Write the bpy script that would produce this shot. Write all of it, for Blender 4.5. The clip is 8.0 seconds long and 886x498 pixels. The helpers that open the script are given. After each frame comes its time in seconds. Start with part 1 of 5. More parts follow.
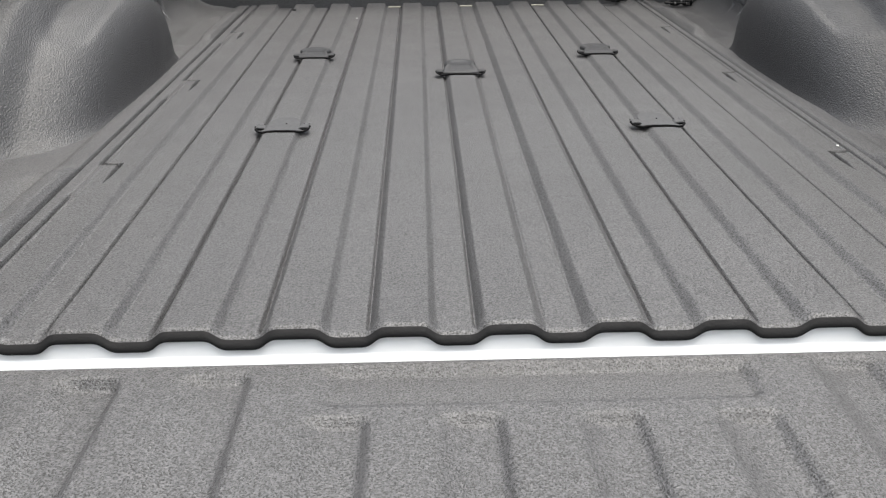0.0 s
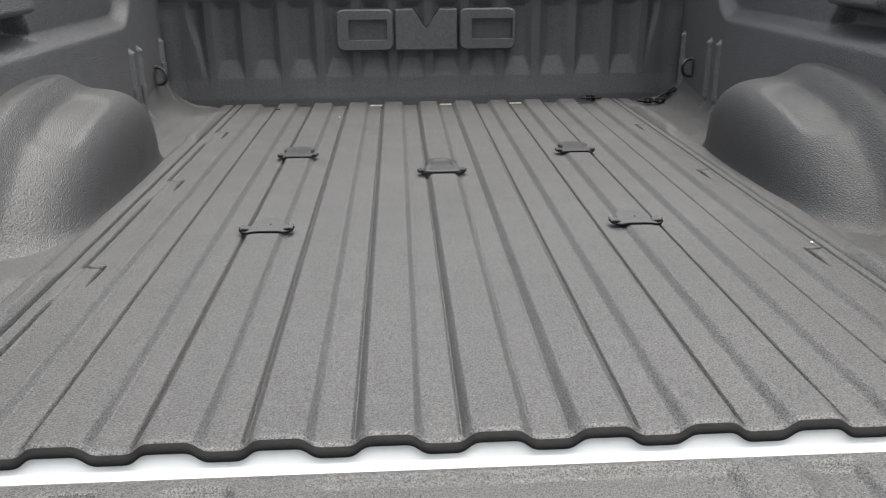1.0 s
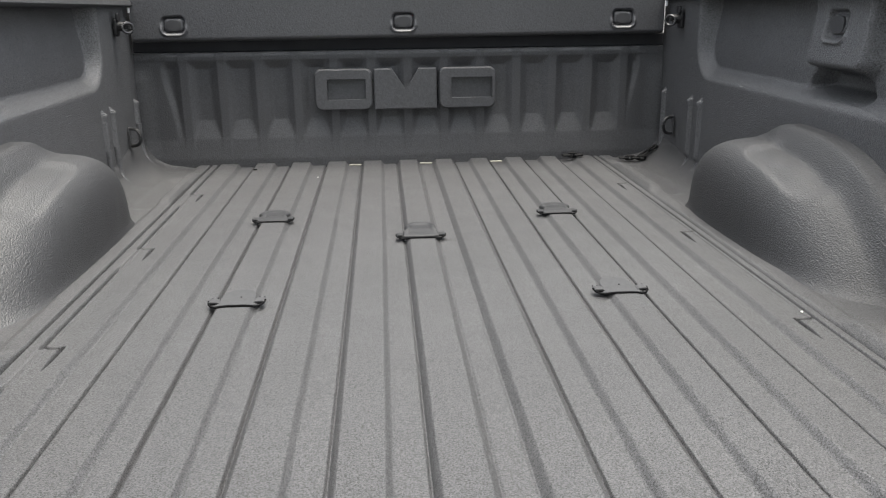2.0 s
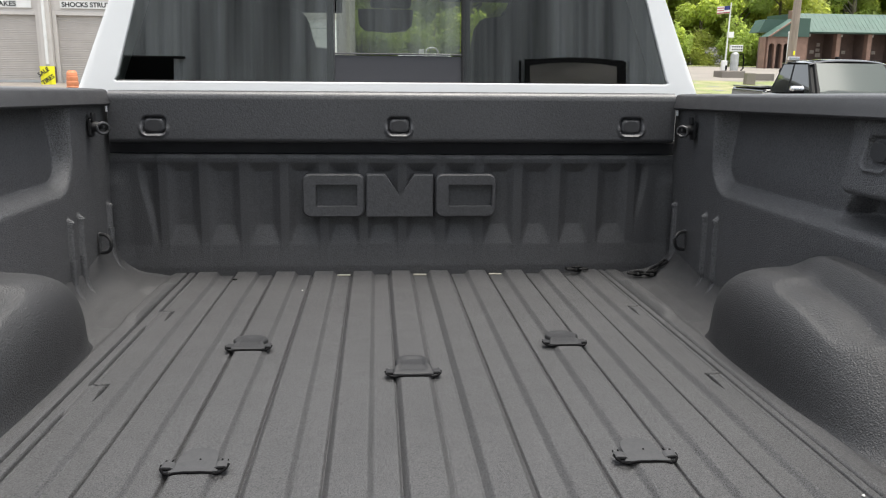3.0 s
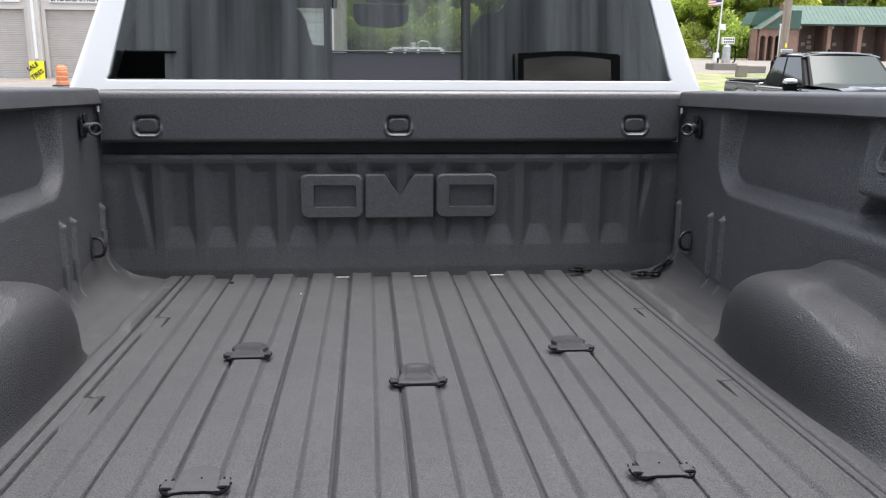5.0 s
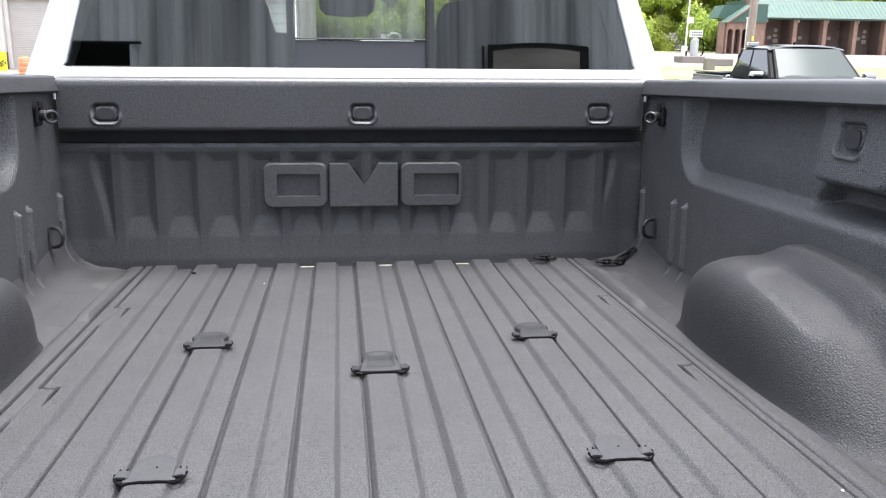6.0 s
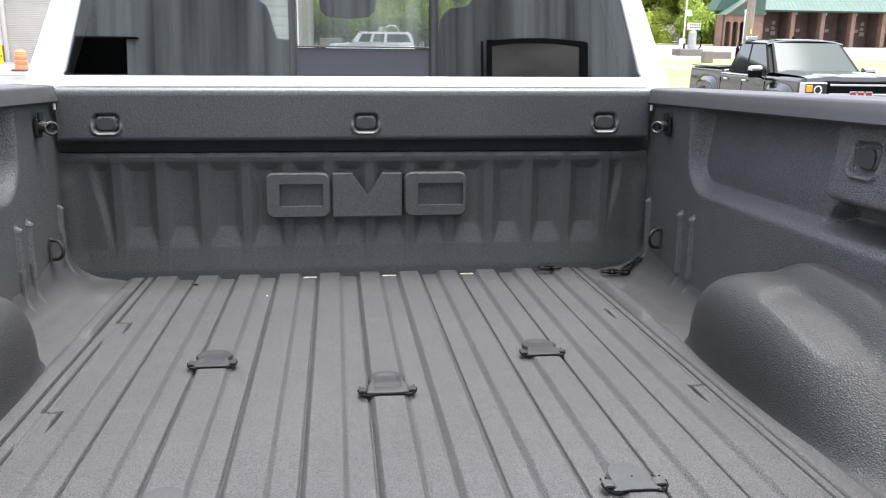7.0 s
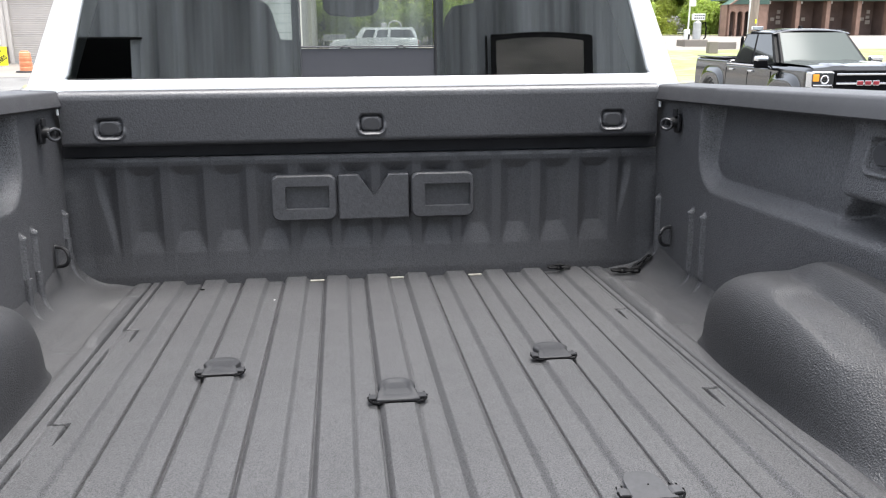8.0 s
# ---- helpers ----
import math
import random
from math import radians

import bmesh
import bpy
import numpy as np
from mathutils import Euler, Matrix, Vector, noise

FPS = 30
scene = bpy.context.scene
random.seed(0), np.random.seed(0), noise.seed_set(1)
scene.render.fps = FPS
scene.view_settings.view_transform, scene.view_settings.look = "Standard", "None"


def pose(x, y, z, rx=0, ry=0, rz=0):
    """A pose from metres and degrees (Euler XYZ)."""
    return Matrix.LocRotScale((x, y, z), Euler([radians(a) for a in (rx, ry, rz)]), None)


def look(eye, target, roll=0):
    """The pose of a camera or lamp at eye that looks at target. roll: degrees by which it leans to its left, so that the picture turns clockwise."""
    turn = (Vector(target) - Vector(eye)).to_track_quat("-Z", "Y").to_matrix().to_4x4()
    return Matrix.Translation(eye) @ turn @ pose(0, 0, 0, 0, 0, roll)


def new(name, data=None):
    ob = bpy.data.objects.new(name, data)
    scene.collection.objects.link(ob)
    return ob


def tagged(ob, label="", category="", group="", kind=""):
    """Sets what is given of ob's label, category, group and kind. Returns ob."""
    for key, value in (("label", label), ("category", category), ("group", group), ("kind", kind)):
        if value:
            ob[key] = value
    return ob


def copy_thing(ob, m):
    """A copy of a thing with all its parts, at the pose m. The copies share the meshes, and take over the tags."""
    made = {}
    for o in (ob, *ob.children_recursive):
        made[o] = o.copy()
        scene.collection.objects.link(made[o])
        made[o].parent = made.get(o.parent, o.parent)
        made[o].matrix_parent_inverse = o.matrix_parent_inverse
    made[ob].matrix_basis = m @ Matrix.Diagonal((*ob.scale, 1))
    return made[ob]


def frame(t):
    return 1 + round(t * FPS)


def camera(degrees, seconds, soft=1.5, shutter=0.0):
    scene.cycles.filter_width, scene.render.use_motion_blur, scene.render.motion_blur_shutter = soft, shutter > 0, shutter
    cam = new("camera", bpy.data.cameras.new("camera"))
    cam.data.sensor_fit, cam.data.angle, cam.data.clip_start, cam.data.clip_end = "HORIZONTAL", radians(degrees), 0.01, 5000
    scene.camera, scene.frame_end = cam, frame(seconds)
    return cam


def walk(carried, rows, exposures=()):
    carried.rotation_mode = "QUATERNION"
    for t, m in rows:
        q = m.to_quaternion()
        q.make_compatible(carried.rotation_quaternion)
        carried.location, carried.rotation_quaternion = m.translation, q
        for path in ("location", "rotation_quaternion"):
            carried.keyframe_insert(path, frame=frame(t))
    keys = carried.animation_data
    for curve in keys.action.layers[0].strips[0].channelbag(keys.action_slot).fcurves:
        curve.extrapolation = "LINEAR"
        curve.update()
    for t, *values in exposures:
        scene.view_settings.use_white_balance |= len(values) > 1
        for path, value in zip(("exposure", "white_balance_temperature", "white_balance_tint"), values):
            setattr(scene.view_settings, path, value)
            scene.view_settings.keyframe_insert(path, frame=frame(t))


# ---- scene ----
# ---- the camera ----
RAKE = -1.5                     # the white truck stands nose-down on a slope
TRUCK = pose(0, 0, 0, RAKE)
cam = camera(56.5, 8.0, soft=1.2)
PATH = [
    (0, (-0.083, -0.752, 1.366), (-0.038, 1.044, 0.488), -0.5),
    (0.5, (-0.092, -0.75, 1.388), (-0.007, 1.103, 0.641), -0.4),
    (1, (-0.087, -0.75, 1.388), (0.009, 1.127, 0.703), -0.5),
    (1.5, (-0.1, -0.756, 1.399), (0.019, 1.132, 0.75), -0.6),
    (2, (-0.07, -0.686, 1.411), (0.065, 1.224, 0.834), -0.7),
    (2.2, (-0.044, -0.628, 1.422), (0.098, 1.296, 0.894), -0.3),
    (3.3, (-0.082, -0.439, 1.477), (0.083, 1.519, 1.102), 0.7),
    (3.5, (-0.091, -0.427, 1.48), (0.078, 1.529, 1.098), 0.7),
    (4, (-0.087, -0.419, 1.48), (0.085, 1.537, 1.099), 0.5),
    (5.5, (-0.083, -0.416, 1.479), (0.108, 1.531, 1.064), 0.1),
    (6, (-0.065, -0.414, 1.467), (0.181, 1.526, 1.047), 0.5),
    (6.5, (-0.075, -0.4, 1.487), (0.175, 1.536, 1.05), 0.9),
    (7, (-0.081, -0.379, 1.513), (0.171, 1.557, 1.075), 0.5),
    (7.5, (-0.087, -0.363, 1.513), (0.162, 1.571, 1.069), 0.4),
    (8, (-0.082, -0.352, 1.525), (0.154, 1.582, 1.075), -0.4),
]
EXPOSURES = [(0, 1.78, 6650, 8), (0.5, 1.82, 6700, 7), (1.5, 1.94, 6700, 7), (2.0, 1.96, 6700, 7), (2.2, 1.86, 6700, 7), (3.3, 1.33, 6600, 8), (4.2, 1.28, 6550, 9), (5.5, 1.93, 6250, 12),
             (6.0, 2.18, 6250, 12), (6.5, 2.23, 6250, 12), (8.0, 2.03, 6350, 10)]
walk(cam, [(t, TRUCK @ look(eye, target, roll)) for t, eye, target, roll in PATH], EXPOSURES)

# ---- light ----
SUN_EL, SUN_AZ = 83.0, 98.0     # degrees; azimuth from +y towards +x
world = bpy.data.worlds.new("sky")
scene.world = world
world.use_nodes = True
wn = world.node_tree
wn.nodes.clear()
sky = wn.nodes.new("ShaderNodeTexSky")
sky.sky_type = 'NISHITA'
sky.sun_disc = False
sky.sun_elevation, sky.sun_rotation = radians(SUN_EL), radians(SUN_AZ)
sky.dust_density, sky.air_density, sky.ozone_density = 4.0, 1.0, 1.0
hazy = wn.nodes.new("ShaderNodeHueSaturation")
hazy.inputs["Saturation"].default_value = 0.35
bgn = wn.nodes.new("ShaderNodeBackground")
bgn.inputs["Strength"].default_value = 0.15
won = wn.nodes.new("ShaderNodeOutputWorld")
wn.links.new(sky.outputs[0], hazy.inputs["Color"])
wn.links.new(hazy.outputs[0], bgn.inputs["Color"])
wn.links.new(bgn.outputs[0], won.inputs["Surface"])
sun_data = bpy.data.lights.new("sun", 'SUN')
sun_data.energy, sun_data.angle, sun_data.color = 1.5, radians(40), (1.0, 0.96, 0.9)
sun = new("sun", sun_data)
az, el = radians(SUN_AZ), radians(SUN_EL)
sun.matrix_basis = look((0, 0, 0), (-math.sin(az) * math.cos(el), -math.cos(az) * math.cos(el), -math.sin(el))) 
sun.location = (20, 5, 40)


# ---- materials ----
def material(name, colour, rough=0.6, metal=0.0, vary=0.0, scale=8.0, bump=0.0, bump_scale=200.0, fine=0.0, coat=0.0, spec=0.5, random_vary=0.0,
             stretch=(1, 1, 1), bump_detail=2.0, stain=None, pebble=False):
    """A principled material: colour varied by two noises, bump from a third."""
    m = bpy.data.materials.new(name)
    m.use_nodes = True
    n, l = m.node_tree.nodes, m.node_tree.links
    b = n["Principled BSDF"]
    b.inputs["Roughness"].default_value, b.inputs["Metallic"].default_value = rough, metal
    b.inputs["Coat Weight"].default_value, b.inputs["Specular IOR Level"].default_value = coat, spec
    b.inputs["Base Color"].default_value = (*colour, 1)
    tc = n.new("ShaderNodeTexCoord")
    mp = n.new("ShaderNodeMapping")
    mp.inputs["Scale"].default_value = stretch
    l.new(tc.outputs["Object"], mp.inputs["Vector"])

    def noise_node(s, detail=3.0):
        t = n.new("ShaderNodeTexNoise")
        t.inputs["Scale"].default_value, t.inputs["Detail"].default_value = s, detail
        l.new(mp.outputs[0], t.inputs["Vector"])
        return t

    last = None
    if vary or fine or random_vary or stain:
        def scaled(colour_in, fac_socket, amount):
            mr = n.new("ShaderNodeMapRange")
            mr.inputs["From Min"].default_value, mr.inputs["From Max"].default_value = 0.25, 0.75
            mr.inputs["To Min"].default_value, mr.inputs["To Max"].default_value = 1 - amount, 1 + amount
            l.new(fac_socket, mr.inputs["Value"])
            mul = n.new("ShaderNodeVectorMath")
            mul.operation = 'SCALE'
            if colour_in is None:
                mul.inputs[0].default_value = colour
            else:
                l.new(colour_in, mul.inputs[0])
            l.new(mr.outputs[0], mul.inputs["Scale"])
            return mul.outputs[0]
        if vary:
            last = scaled(last, noise_node(scale).outputs["Fac"], vary)
        if fine:
            last = scaled(last, noise_node(bump_scale * 0.8, 1.0).outputs["Fac"], fine)
        if random_vary:
            oi = n.new("ShaderNodeObjectInfo")
            last = scaled(last, oi.outputs["Random"], random_vary)
        if stain:
            st, sc, lo, hi = stain
            mr = n.new("ShaderNodeMapRange")
            mr.inputs["From Min"].default_value, mr.inputs["From Max"].default_value = lo, hi
            l.new(noise_node(sc, 5.0 if sc < 50 else 1.0).outputs["Fac"], mr.inputs["Value"])
            mx = n.new("ShaderNodeMix")
            mx.data_type = 'RGBA'
            l.new(mr.outputs[0], mx.inputs[0])
            if last is None:
                mx.inputs[6].default_value = (*colour, 1)
            else:
                l.new(last, mx.inputs[6])
            mx.inputs[7].default_value = (*st, 1)
            last = mx.outputs[2]
        l.new(last, b.inputs["Base Color"])
    if bump:
        bn = n.new("ShaderNodeBump")
        bn.inputs["Strength"].default_value, bn.inputs["Distance"].default_value = 1.0, bump
        if pebble:
            vo = n.new("ShaderNodeTexVoronoi")
            vo.inputs["Scale"].default_value = bump_scale
            l.new(mp.outputs[0], vo.inputs["Vector"])
            inv = n.new("ShaderNodeMath")
            inv.operation = 'SUBTRACT'
            inv.inputs[0].default_value = 1.0
            l.new(vo.outputs["Distance"], inv.inputs[1])
            l.new(inv.outputs[0], bn.inputs["Height"])
        else:
            l.new(noise_node(bump_scale, bump_detail).outputs["Fac"], bn.inputs["Height"])
        l.new(bn.outputs[0], b.inputs["Normal"])
        rr = n.new("ShaderNodeMapRange")
        rr.inputs["To Min"].default_value, rr.inputs["To Max"].default_value = max(rough - 0.1, 0.02), min(rough + 0.1, 1)
        l.new(noise_node(scale * 3).outputs["Fac"], rr.inputs["Value"])
        l.new(rr.outputs[0], b.inputs["Roughness"])
    return m


def glass(name, tint, mirror=0.08, gloss_rough=0.0):
    """A thin pane: it lets tinted light through and mirrors a small share."""
    m = bpy.data.materials.new(name)
    m.use_nodes = True
    n, l = m.node_tree.nodes, m.node_tree.links
    n.clear()
    out, mix, tr, gl = (n.new(k) for k in ("ShaderNodeOutputMaterial", "ShaderNodeMixShader", "ShaderNodeBsdfTransparent", "ShaderNodeBsdfGlossy"))
    tr.inputs[0].default_value = (*tint, 1)
    gl.inputs["Roughness"].default_value = gloss_rough
    mix.inputs[0].default_value = mirror
    l.new(tr.outputs[0], mix.inputs[1])
    l.new(gl.outputs[0], mix.inputs[2])
    l.new(mix.outputs[0], out.inputs[0])
    return m


LINER = material("sprayed_bed_liner", (0.0485, 0.0485, 0.0508), 0.56, vary=0.08, scale=3.0, bump=0.0012, bump_scale=520.0, bump_detail=1.5, fine=0.70, spec=0.5, stain=((0.006, 0.006, 0.006), 520.0, 0.565, 0.62))
# Same liner as the floor; base lightened so the upright walls look lit.
LINER_WALL_LIT = material("lightened_bed_liner_walls", (0.069, 0.0695, 0.0735), 0.46, vary=0.10, scale=3.0, bump=0.0014, bump_scale=340.0, fine=0.55, spec=0.8, pebble=True, stain=((0.010, 0.010, 0.011), 350.0, 0.57, 0.66))
# Same liner, coarser; base darkened to put the wells' shade into the colour.
LINER_WELL_SHADED = material("coarse_shaded_bed_liner", (0.0245, 0.0248, 0.0268), 0.52, vary=0.10, scale=3.0, bump=0.0022, bump_scale=350.0, bump_detail=1.5, fine=0.45, spec=0.62, stain=((0.008, 0.008, 0.009), 380.0, 0.57, 0.66))
# Same liner, smoother; base below the walls' to shade the bulkhead by colour.
LINER_FRONT_SHADED = material("shaded_bed_liner_front", (0.0445, 0.045, 0.049), 0.48, vary=0.10, scale=3.0, bump=0.0005, bump_scale=330.0, fine=0.35, spec=0.7, pebble=True, stain=((0.014, 0.014, 0.015), 380.0, 0.60, 0.70))
# Same liner on the cap; base lighter than the bulkhead's to brighten it.
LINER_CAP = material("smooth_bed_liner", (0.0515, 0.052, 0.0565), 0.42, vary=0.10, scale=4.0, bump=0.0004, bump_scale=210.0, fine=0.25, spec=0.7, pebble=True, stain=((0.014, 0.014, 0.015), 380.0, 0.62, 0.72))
EDGE = material("black_liner_edge", (0.005, 0.005, 0.0055), 0.7, spec=0.25, vary=0.2, scale=30, bump=0.0004, bump_scale=300)
# Dark colour for the strip that imitates shade under the header cap.
GAP_SHADE = material("gap_shade_dark", (0.032, 0.032, 0.036), 0.75, spec=0.3, vary=0.15, scale=20, bump=0.0004, bump_scale=250)
PLASTIC = material("black_plastic", (0.036, 0.036, 0.039), 0.5, vary=0.1, scale=6, bump=0.0003, bump_scale=900)
STRAP = material("worn_grey_rubber", (0.045, 0.0455, 0.048), 0.6, spec=0.3, vary=0.12, scale=40, bump=0.0002, bump_scale=500)
RUBBER = material("grey_rubber", (0.021, 0.0215, 0.0235), 0.58, spec=0.3, vary=0.12, scale=25, bump=0.0003, bump_scale=500)
BLACK = material("matt_black", (0.004, 0.004, 0.0045), 0.8, spec=0.06, vary=0.2, scale=10)
STEEL = material("zinc_steel", (0.22, 0.22, 0.22), 0.35, 1.0, vary=0.2, scale=40, bump=0.0002, bump_scale=300)
WORN_STEEL = material("worn_dark_steel", (0.07, 0.07, 0.072), 0.38, 0.9, vary=0.25, scale=60, bump=0.0002, bump_scale=300)
DARK_STEEL = material("black_coated_steel", (0.010, 0.010, 0.011), 0.5, 0.0, vary=0.2, scale=40, bump=0.0002, bump_scale=300)
WHITE_PAINT = material("white_car_paint", (0.82, 0.83, 0.84), 0.3, vary=0.02, scale=2, coat=0.6)
BLACK_PAINT = material("black_car_paint", (0.006, 0.0065, 0.0065), 0.14, vary=0.1, scale=2, coat=0.4, spec=0.7)
SILVER_PAINT = material("silver_car_paint", (0.45, 0.47, 0.5), 0.3, 0.4, vary=0.03, scale=2, coat=0.8)
CHROME = material("chrome", (0.75, 0.75, 0.76), 0.12, 1.0, vary=0.05, scale=20)
TYRE = material("tyre_rubber", (0.02, 0.02, 0.02), 0.8, vary=0.2, scale=8, bump=0.002, bump_scale=60)
GAP_LIGHT = material("gap_light_cream", (0.30, 0.285, 0.24), 0.8, vary=0.15, scale=60, bump=0.001, bump_scale=150)
CREAM = material("cream_trim", (0.55, 0.52, 0.42), 0.6, vary=0.08, scale=2)
LINT = material("white_lint", (0.75, 0.75, 0.72), 0.8, vary=0.1, scale=100)
CLOTH = material("dark_seat_cloth", (0.016, 0.016, 0.018), 0.85, vary=0.2, scale=20, bump=0.0006, bump_scale=700)
TRIM = material("dark_cab_trim", (0.022, 0.022, 0.024), 0.65, vary=0.12, scale=10, bump=0.0003, bump_scale=400)
SLIDER = material("satin_grey_slider_panel", (0.06, 0.06, 0.068), 0.35, vary=0.06, scale=4, bump=0.0002, bump_scale=50)
GREY_TRIM = material("satin_grey_trim", (0.07, 0.07, 0.075), 0.4, vary=0.1, scale=10)
TINT_GLASS = glass("tinted_glass", (0.30, 0.32, 0.31), 0.165)
CLEAR_GLASS = glass("slightly_tinted_glass", (0.32, 0.33, 0.32), 0.20)
SHIELD = glass("windscreen_glass", (0.82, 0.88, 0.83), 0.05)
LAMP_GLASS = glass("lamp_glass", (0.9, 0.9, 0.9))
AMBER = material("amber_lens", (0.8, 0.32, 0.03), 0.2, vary=0.1, scale=60)
BADGE = material("dark_red_badge", (0.22, 0.012, 0.02), 0.35, vary=0.08, scale=30)
RED = material("red_enamel", (0.5, 0.02, 0.03), 0.3, vary=0.05, scale=30)
ASPHALT = material("worn_asphalt", (0.14, 0.138, 0.132), 0.9, vary=0.22, scale=0.35, bump=0.004, bump_scale=70, fine=0.2, stain=((0.09, 0.088, 0.085), 0.9, 0.55, 0.7))
CONCRETE = material("pale_concrete", (0.185, 0.165, 0.145), 0.85, vary=0.15, scale=0.5, bump=0.002, bump_scale=50, fine=0.1, stain=((0.19, 0.175, 0.15), 0.7, 0.55, 0.75))
GRASS = material("dry_spring_grass", (0.15, 0.175, 0.06), 0.9, vary=0.35, scale=0.9, bump=0.02, bump_scale=12, fine=0.3, stain=((0.26, 0.235, 0.13), 0.6, 0.45, 0.65))
SIDING = material("beige_painted_metal", (0.55, 0.52, 0.49), 0.55, vary=0.06, scale=0.8, bump=0.0005, bump_scale=30, stain=((0.42, 0.39, 0.35), 1.2, 0.6, 0.85))
DOORMETAL = material("beige_rolling_door", (0.42, 0.39, 0.36), 0.5, vary=0.06, scale=1.5, bump=0.0005, bump_scale=30)
WHITE_DOOR = material("white_sectional_door", (0.85, 0.85, 0.83), 0.5, vary=0.04, scale=1.5, bump=0.0004, bump_scale=30)
SIGN_WHITE = material("white_sign_board", (0.72, 0.72, 0.7), 0.5, vary=0.05, scale=3)
FADED_BOARD = material("faded_notice_board", (0.42, 0.37, 0.32), 0.6, vary=0.25, scale=4)
INK = material("black_sign_paint", (0.02, 0.02, 0.02), 0.6, vary=0.2, scale=10)
YELLOW = material("yellow_plastic_sheet", (0.85, 0.80, 0.02), 0.5, vary=0.08, scale=3, bump=0.004, bump_scale=6)
ORANGE = material("faded_orange_plastic", (0.66, 0.25, 0.12), 0.55, vary=0.12, scale=5, bump=0.001, bump_scale=20)
BRICK = material("red_brown_brick", (0.235, 0.148, 0.112), 0.85, vary=0.2, scale=1.5, bump=0.004, bump_scale=25, fine=0.2)
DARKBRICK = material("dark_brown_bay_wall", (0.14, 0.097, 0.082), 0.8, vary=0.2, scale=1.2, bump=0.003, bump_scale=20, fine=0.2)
ROOF = material("green_metal_roof", (0.045, 0.092, 0.072), 0.6, vary=0.1, scale=0.6, bump=0.001, bump_scale=15)
WOOD = material("weathered_timber_pole", (0.26, 0.21, 0.18), 0.85, vary=0.25, scale=3, bump=0.004, bump_scale=40, stretch=(4, 4, 0.4))
BARK = material("bark", (0.17, 0.15, 0.11), 0.9, vary=0.3, scale=4, bump=0.01, bump_scale=15)
GALV = material("galvanised_sheet", (0.42, 0.43, 0.43), 0.5, 0.3, vary=0.15, scale=3, bump=0.0006, bump_scale=60)
FLAGCLOTH = material("flag_cloth_white", (0.7, 0.7, 0.7), 0.8, vary=0.05, scale=3)
FLAGBLUE = material("flag_cloth_blue", (0.03, 0.04, 0.16), 0.8, vary=0.1, scale=3)
FLAGRED = material("flag_cloth_red", (0.4, 0.03, 0.04), 0.8, vary=0.1, scale=3)
SHOPWALL = material("grey_metal_siding", (0.40, 0.43, 0.44), 0.6, vary=0.75, scale=1.5, bump=0.001, bump_scale=12, stretch=(2.2, 2.2, 0.10))
# Stretched colour noise paints cloudy reflections onto the shop window's glass.
PAINTED_PANE = material("painted_reflection_pane", (0.24, 0.225, 0.20), 0.4, vary=0.8, scale=1.0, stretch=(0.7, 1, 2.2))
SHOPDARK = material("bay_shade_and_frame_black", (0.006, 0.006, 0.006), 0.9)


def leaf_material(name, colour):
    m = material(name, colour, 0.6, vary=0.35, scale=0.7)
    n, l = m.node_tree.nodes, m.node_tree.links
    b = n["Principled BSDF"]
    b.inputs["Subsurface Weight"].default_value = 0.0
    tr = n.new("ShaderNodeBsdfTranslucent")
    tr.inputs[0].default_value = (colour[0] * 1.3, colour[1] * 1.3, colour[2], 1)
    mx = n.new("ShaderNodeMixShader")
    mx.inputs[0].default_value = 0.68
    l.new(b.outputs[0], mx.inputs[1])
    l.new(tr.outputs[0], mx.inputs[2])
    l.new(mx.outputs[0], n["Material Output"].inputs[0])
    return m


LEAF_A = leaf_material("spring_leaves", (0.42, 0.49, 0.12))
LEAF_B = leaf_material("darker_leaves", (0.36, 0.44, 0.13))
LEAF_C = leaf_material("yellow_green_leaves", (0.44, 0.48, 0.14))


# ---- mesh helpers ----
def put_mesh(name, me, mat, parent=None, label=""):
    ob = new(name, me)
    if mat is not None:
        me.materials.append(mat)
    if parent is not None:
        ob.parent = parent
    if label:
        tagged(ob, label=label)
    return ob


def part(name, bm, mat, parent=None, label="", smooth=False):
    """Links a bmesh as one mesh object under a thing or a part."""
    bmesh.ops.recalc_face_normals(bm, faces=bm.faces)
    me = bpy.data.meshes.new(name)
    bm.to_mesh(me)
    bm.free()
    if smooth:
        smooth_by_angle(me)
    return put_mesh(name, me, mat, parent, label)


def smooth_by_angle(me, degrees=35):
    me.polygons.foreach_set("use_smooth", [True] * len(me.polygons))
    me.set_sharp_from_angle(angle=radians(degrees))


def thing(name, label, category, m=None, group="", kind=""):
    e = new(name)
    e.empty_display_size = 0.1
    if m is not None:
        e.matrix_basis = m
    return tagged(e, label, category, group, kind)


def bm_new():
    return bmesh.new()


def add_box(bm, x0, x1, y0, y1, z0, z1, bevel=0.0, seg=2, m=None):
    g = bmesh.ops.create_cube(bm, size=1.0)
    vs = g["verts"]
    for v in vs:
        v.co = Vector(((x0 + x1) / 2 + v.co.x * (x1 - x0), (y0 + y1) / 2 + v.co.y * (y1 - y0), (z0 + z1) / 2 + v.co.z * (z1 - z0)))
        if m is not None:
            v.co = m @ v.co
    if bevel:
        es = list({e for v in vs for e in v.link_edges})
        bmesh.ops.bevel(bm, geom=es, offset=bevel, segments=seg, affect='EDGES', profile=0.5)
    return bm


def box(x0, x1, y0, y1, z0, z1, bevel=0.0, seg=2, m=None):
    return add_box(bm_new(), x0, x1, y0, y1, z0, z1, bevel, seg, m)


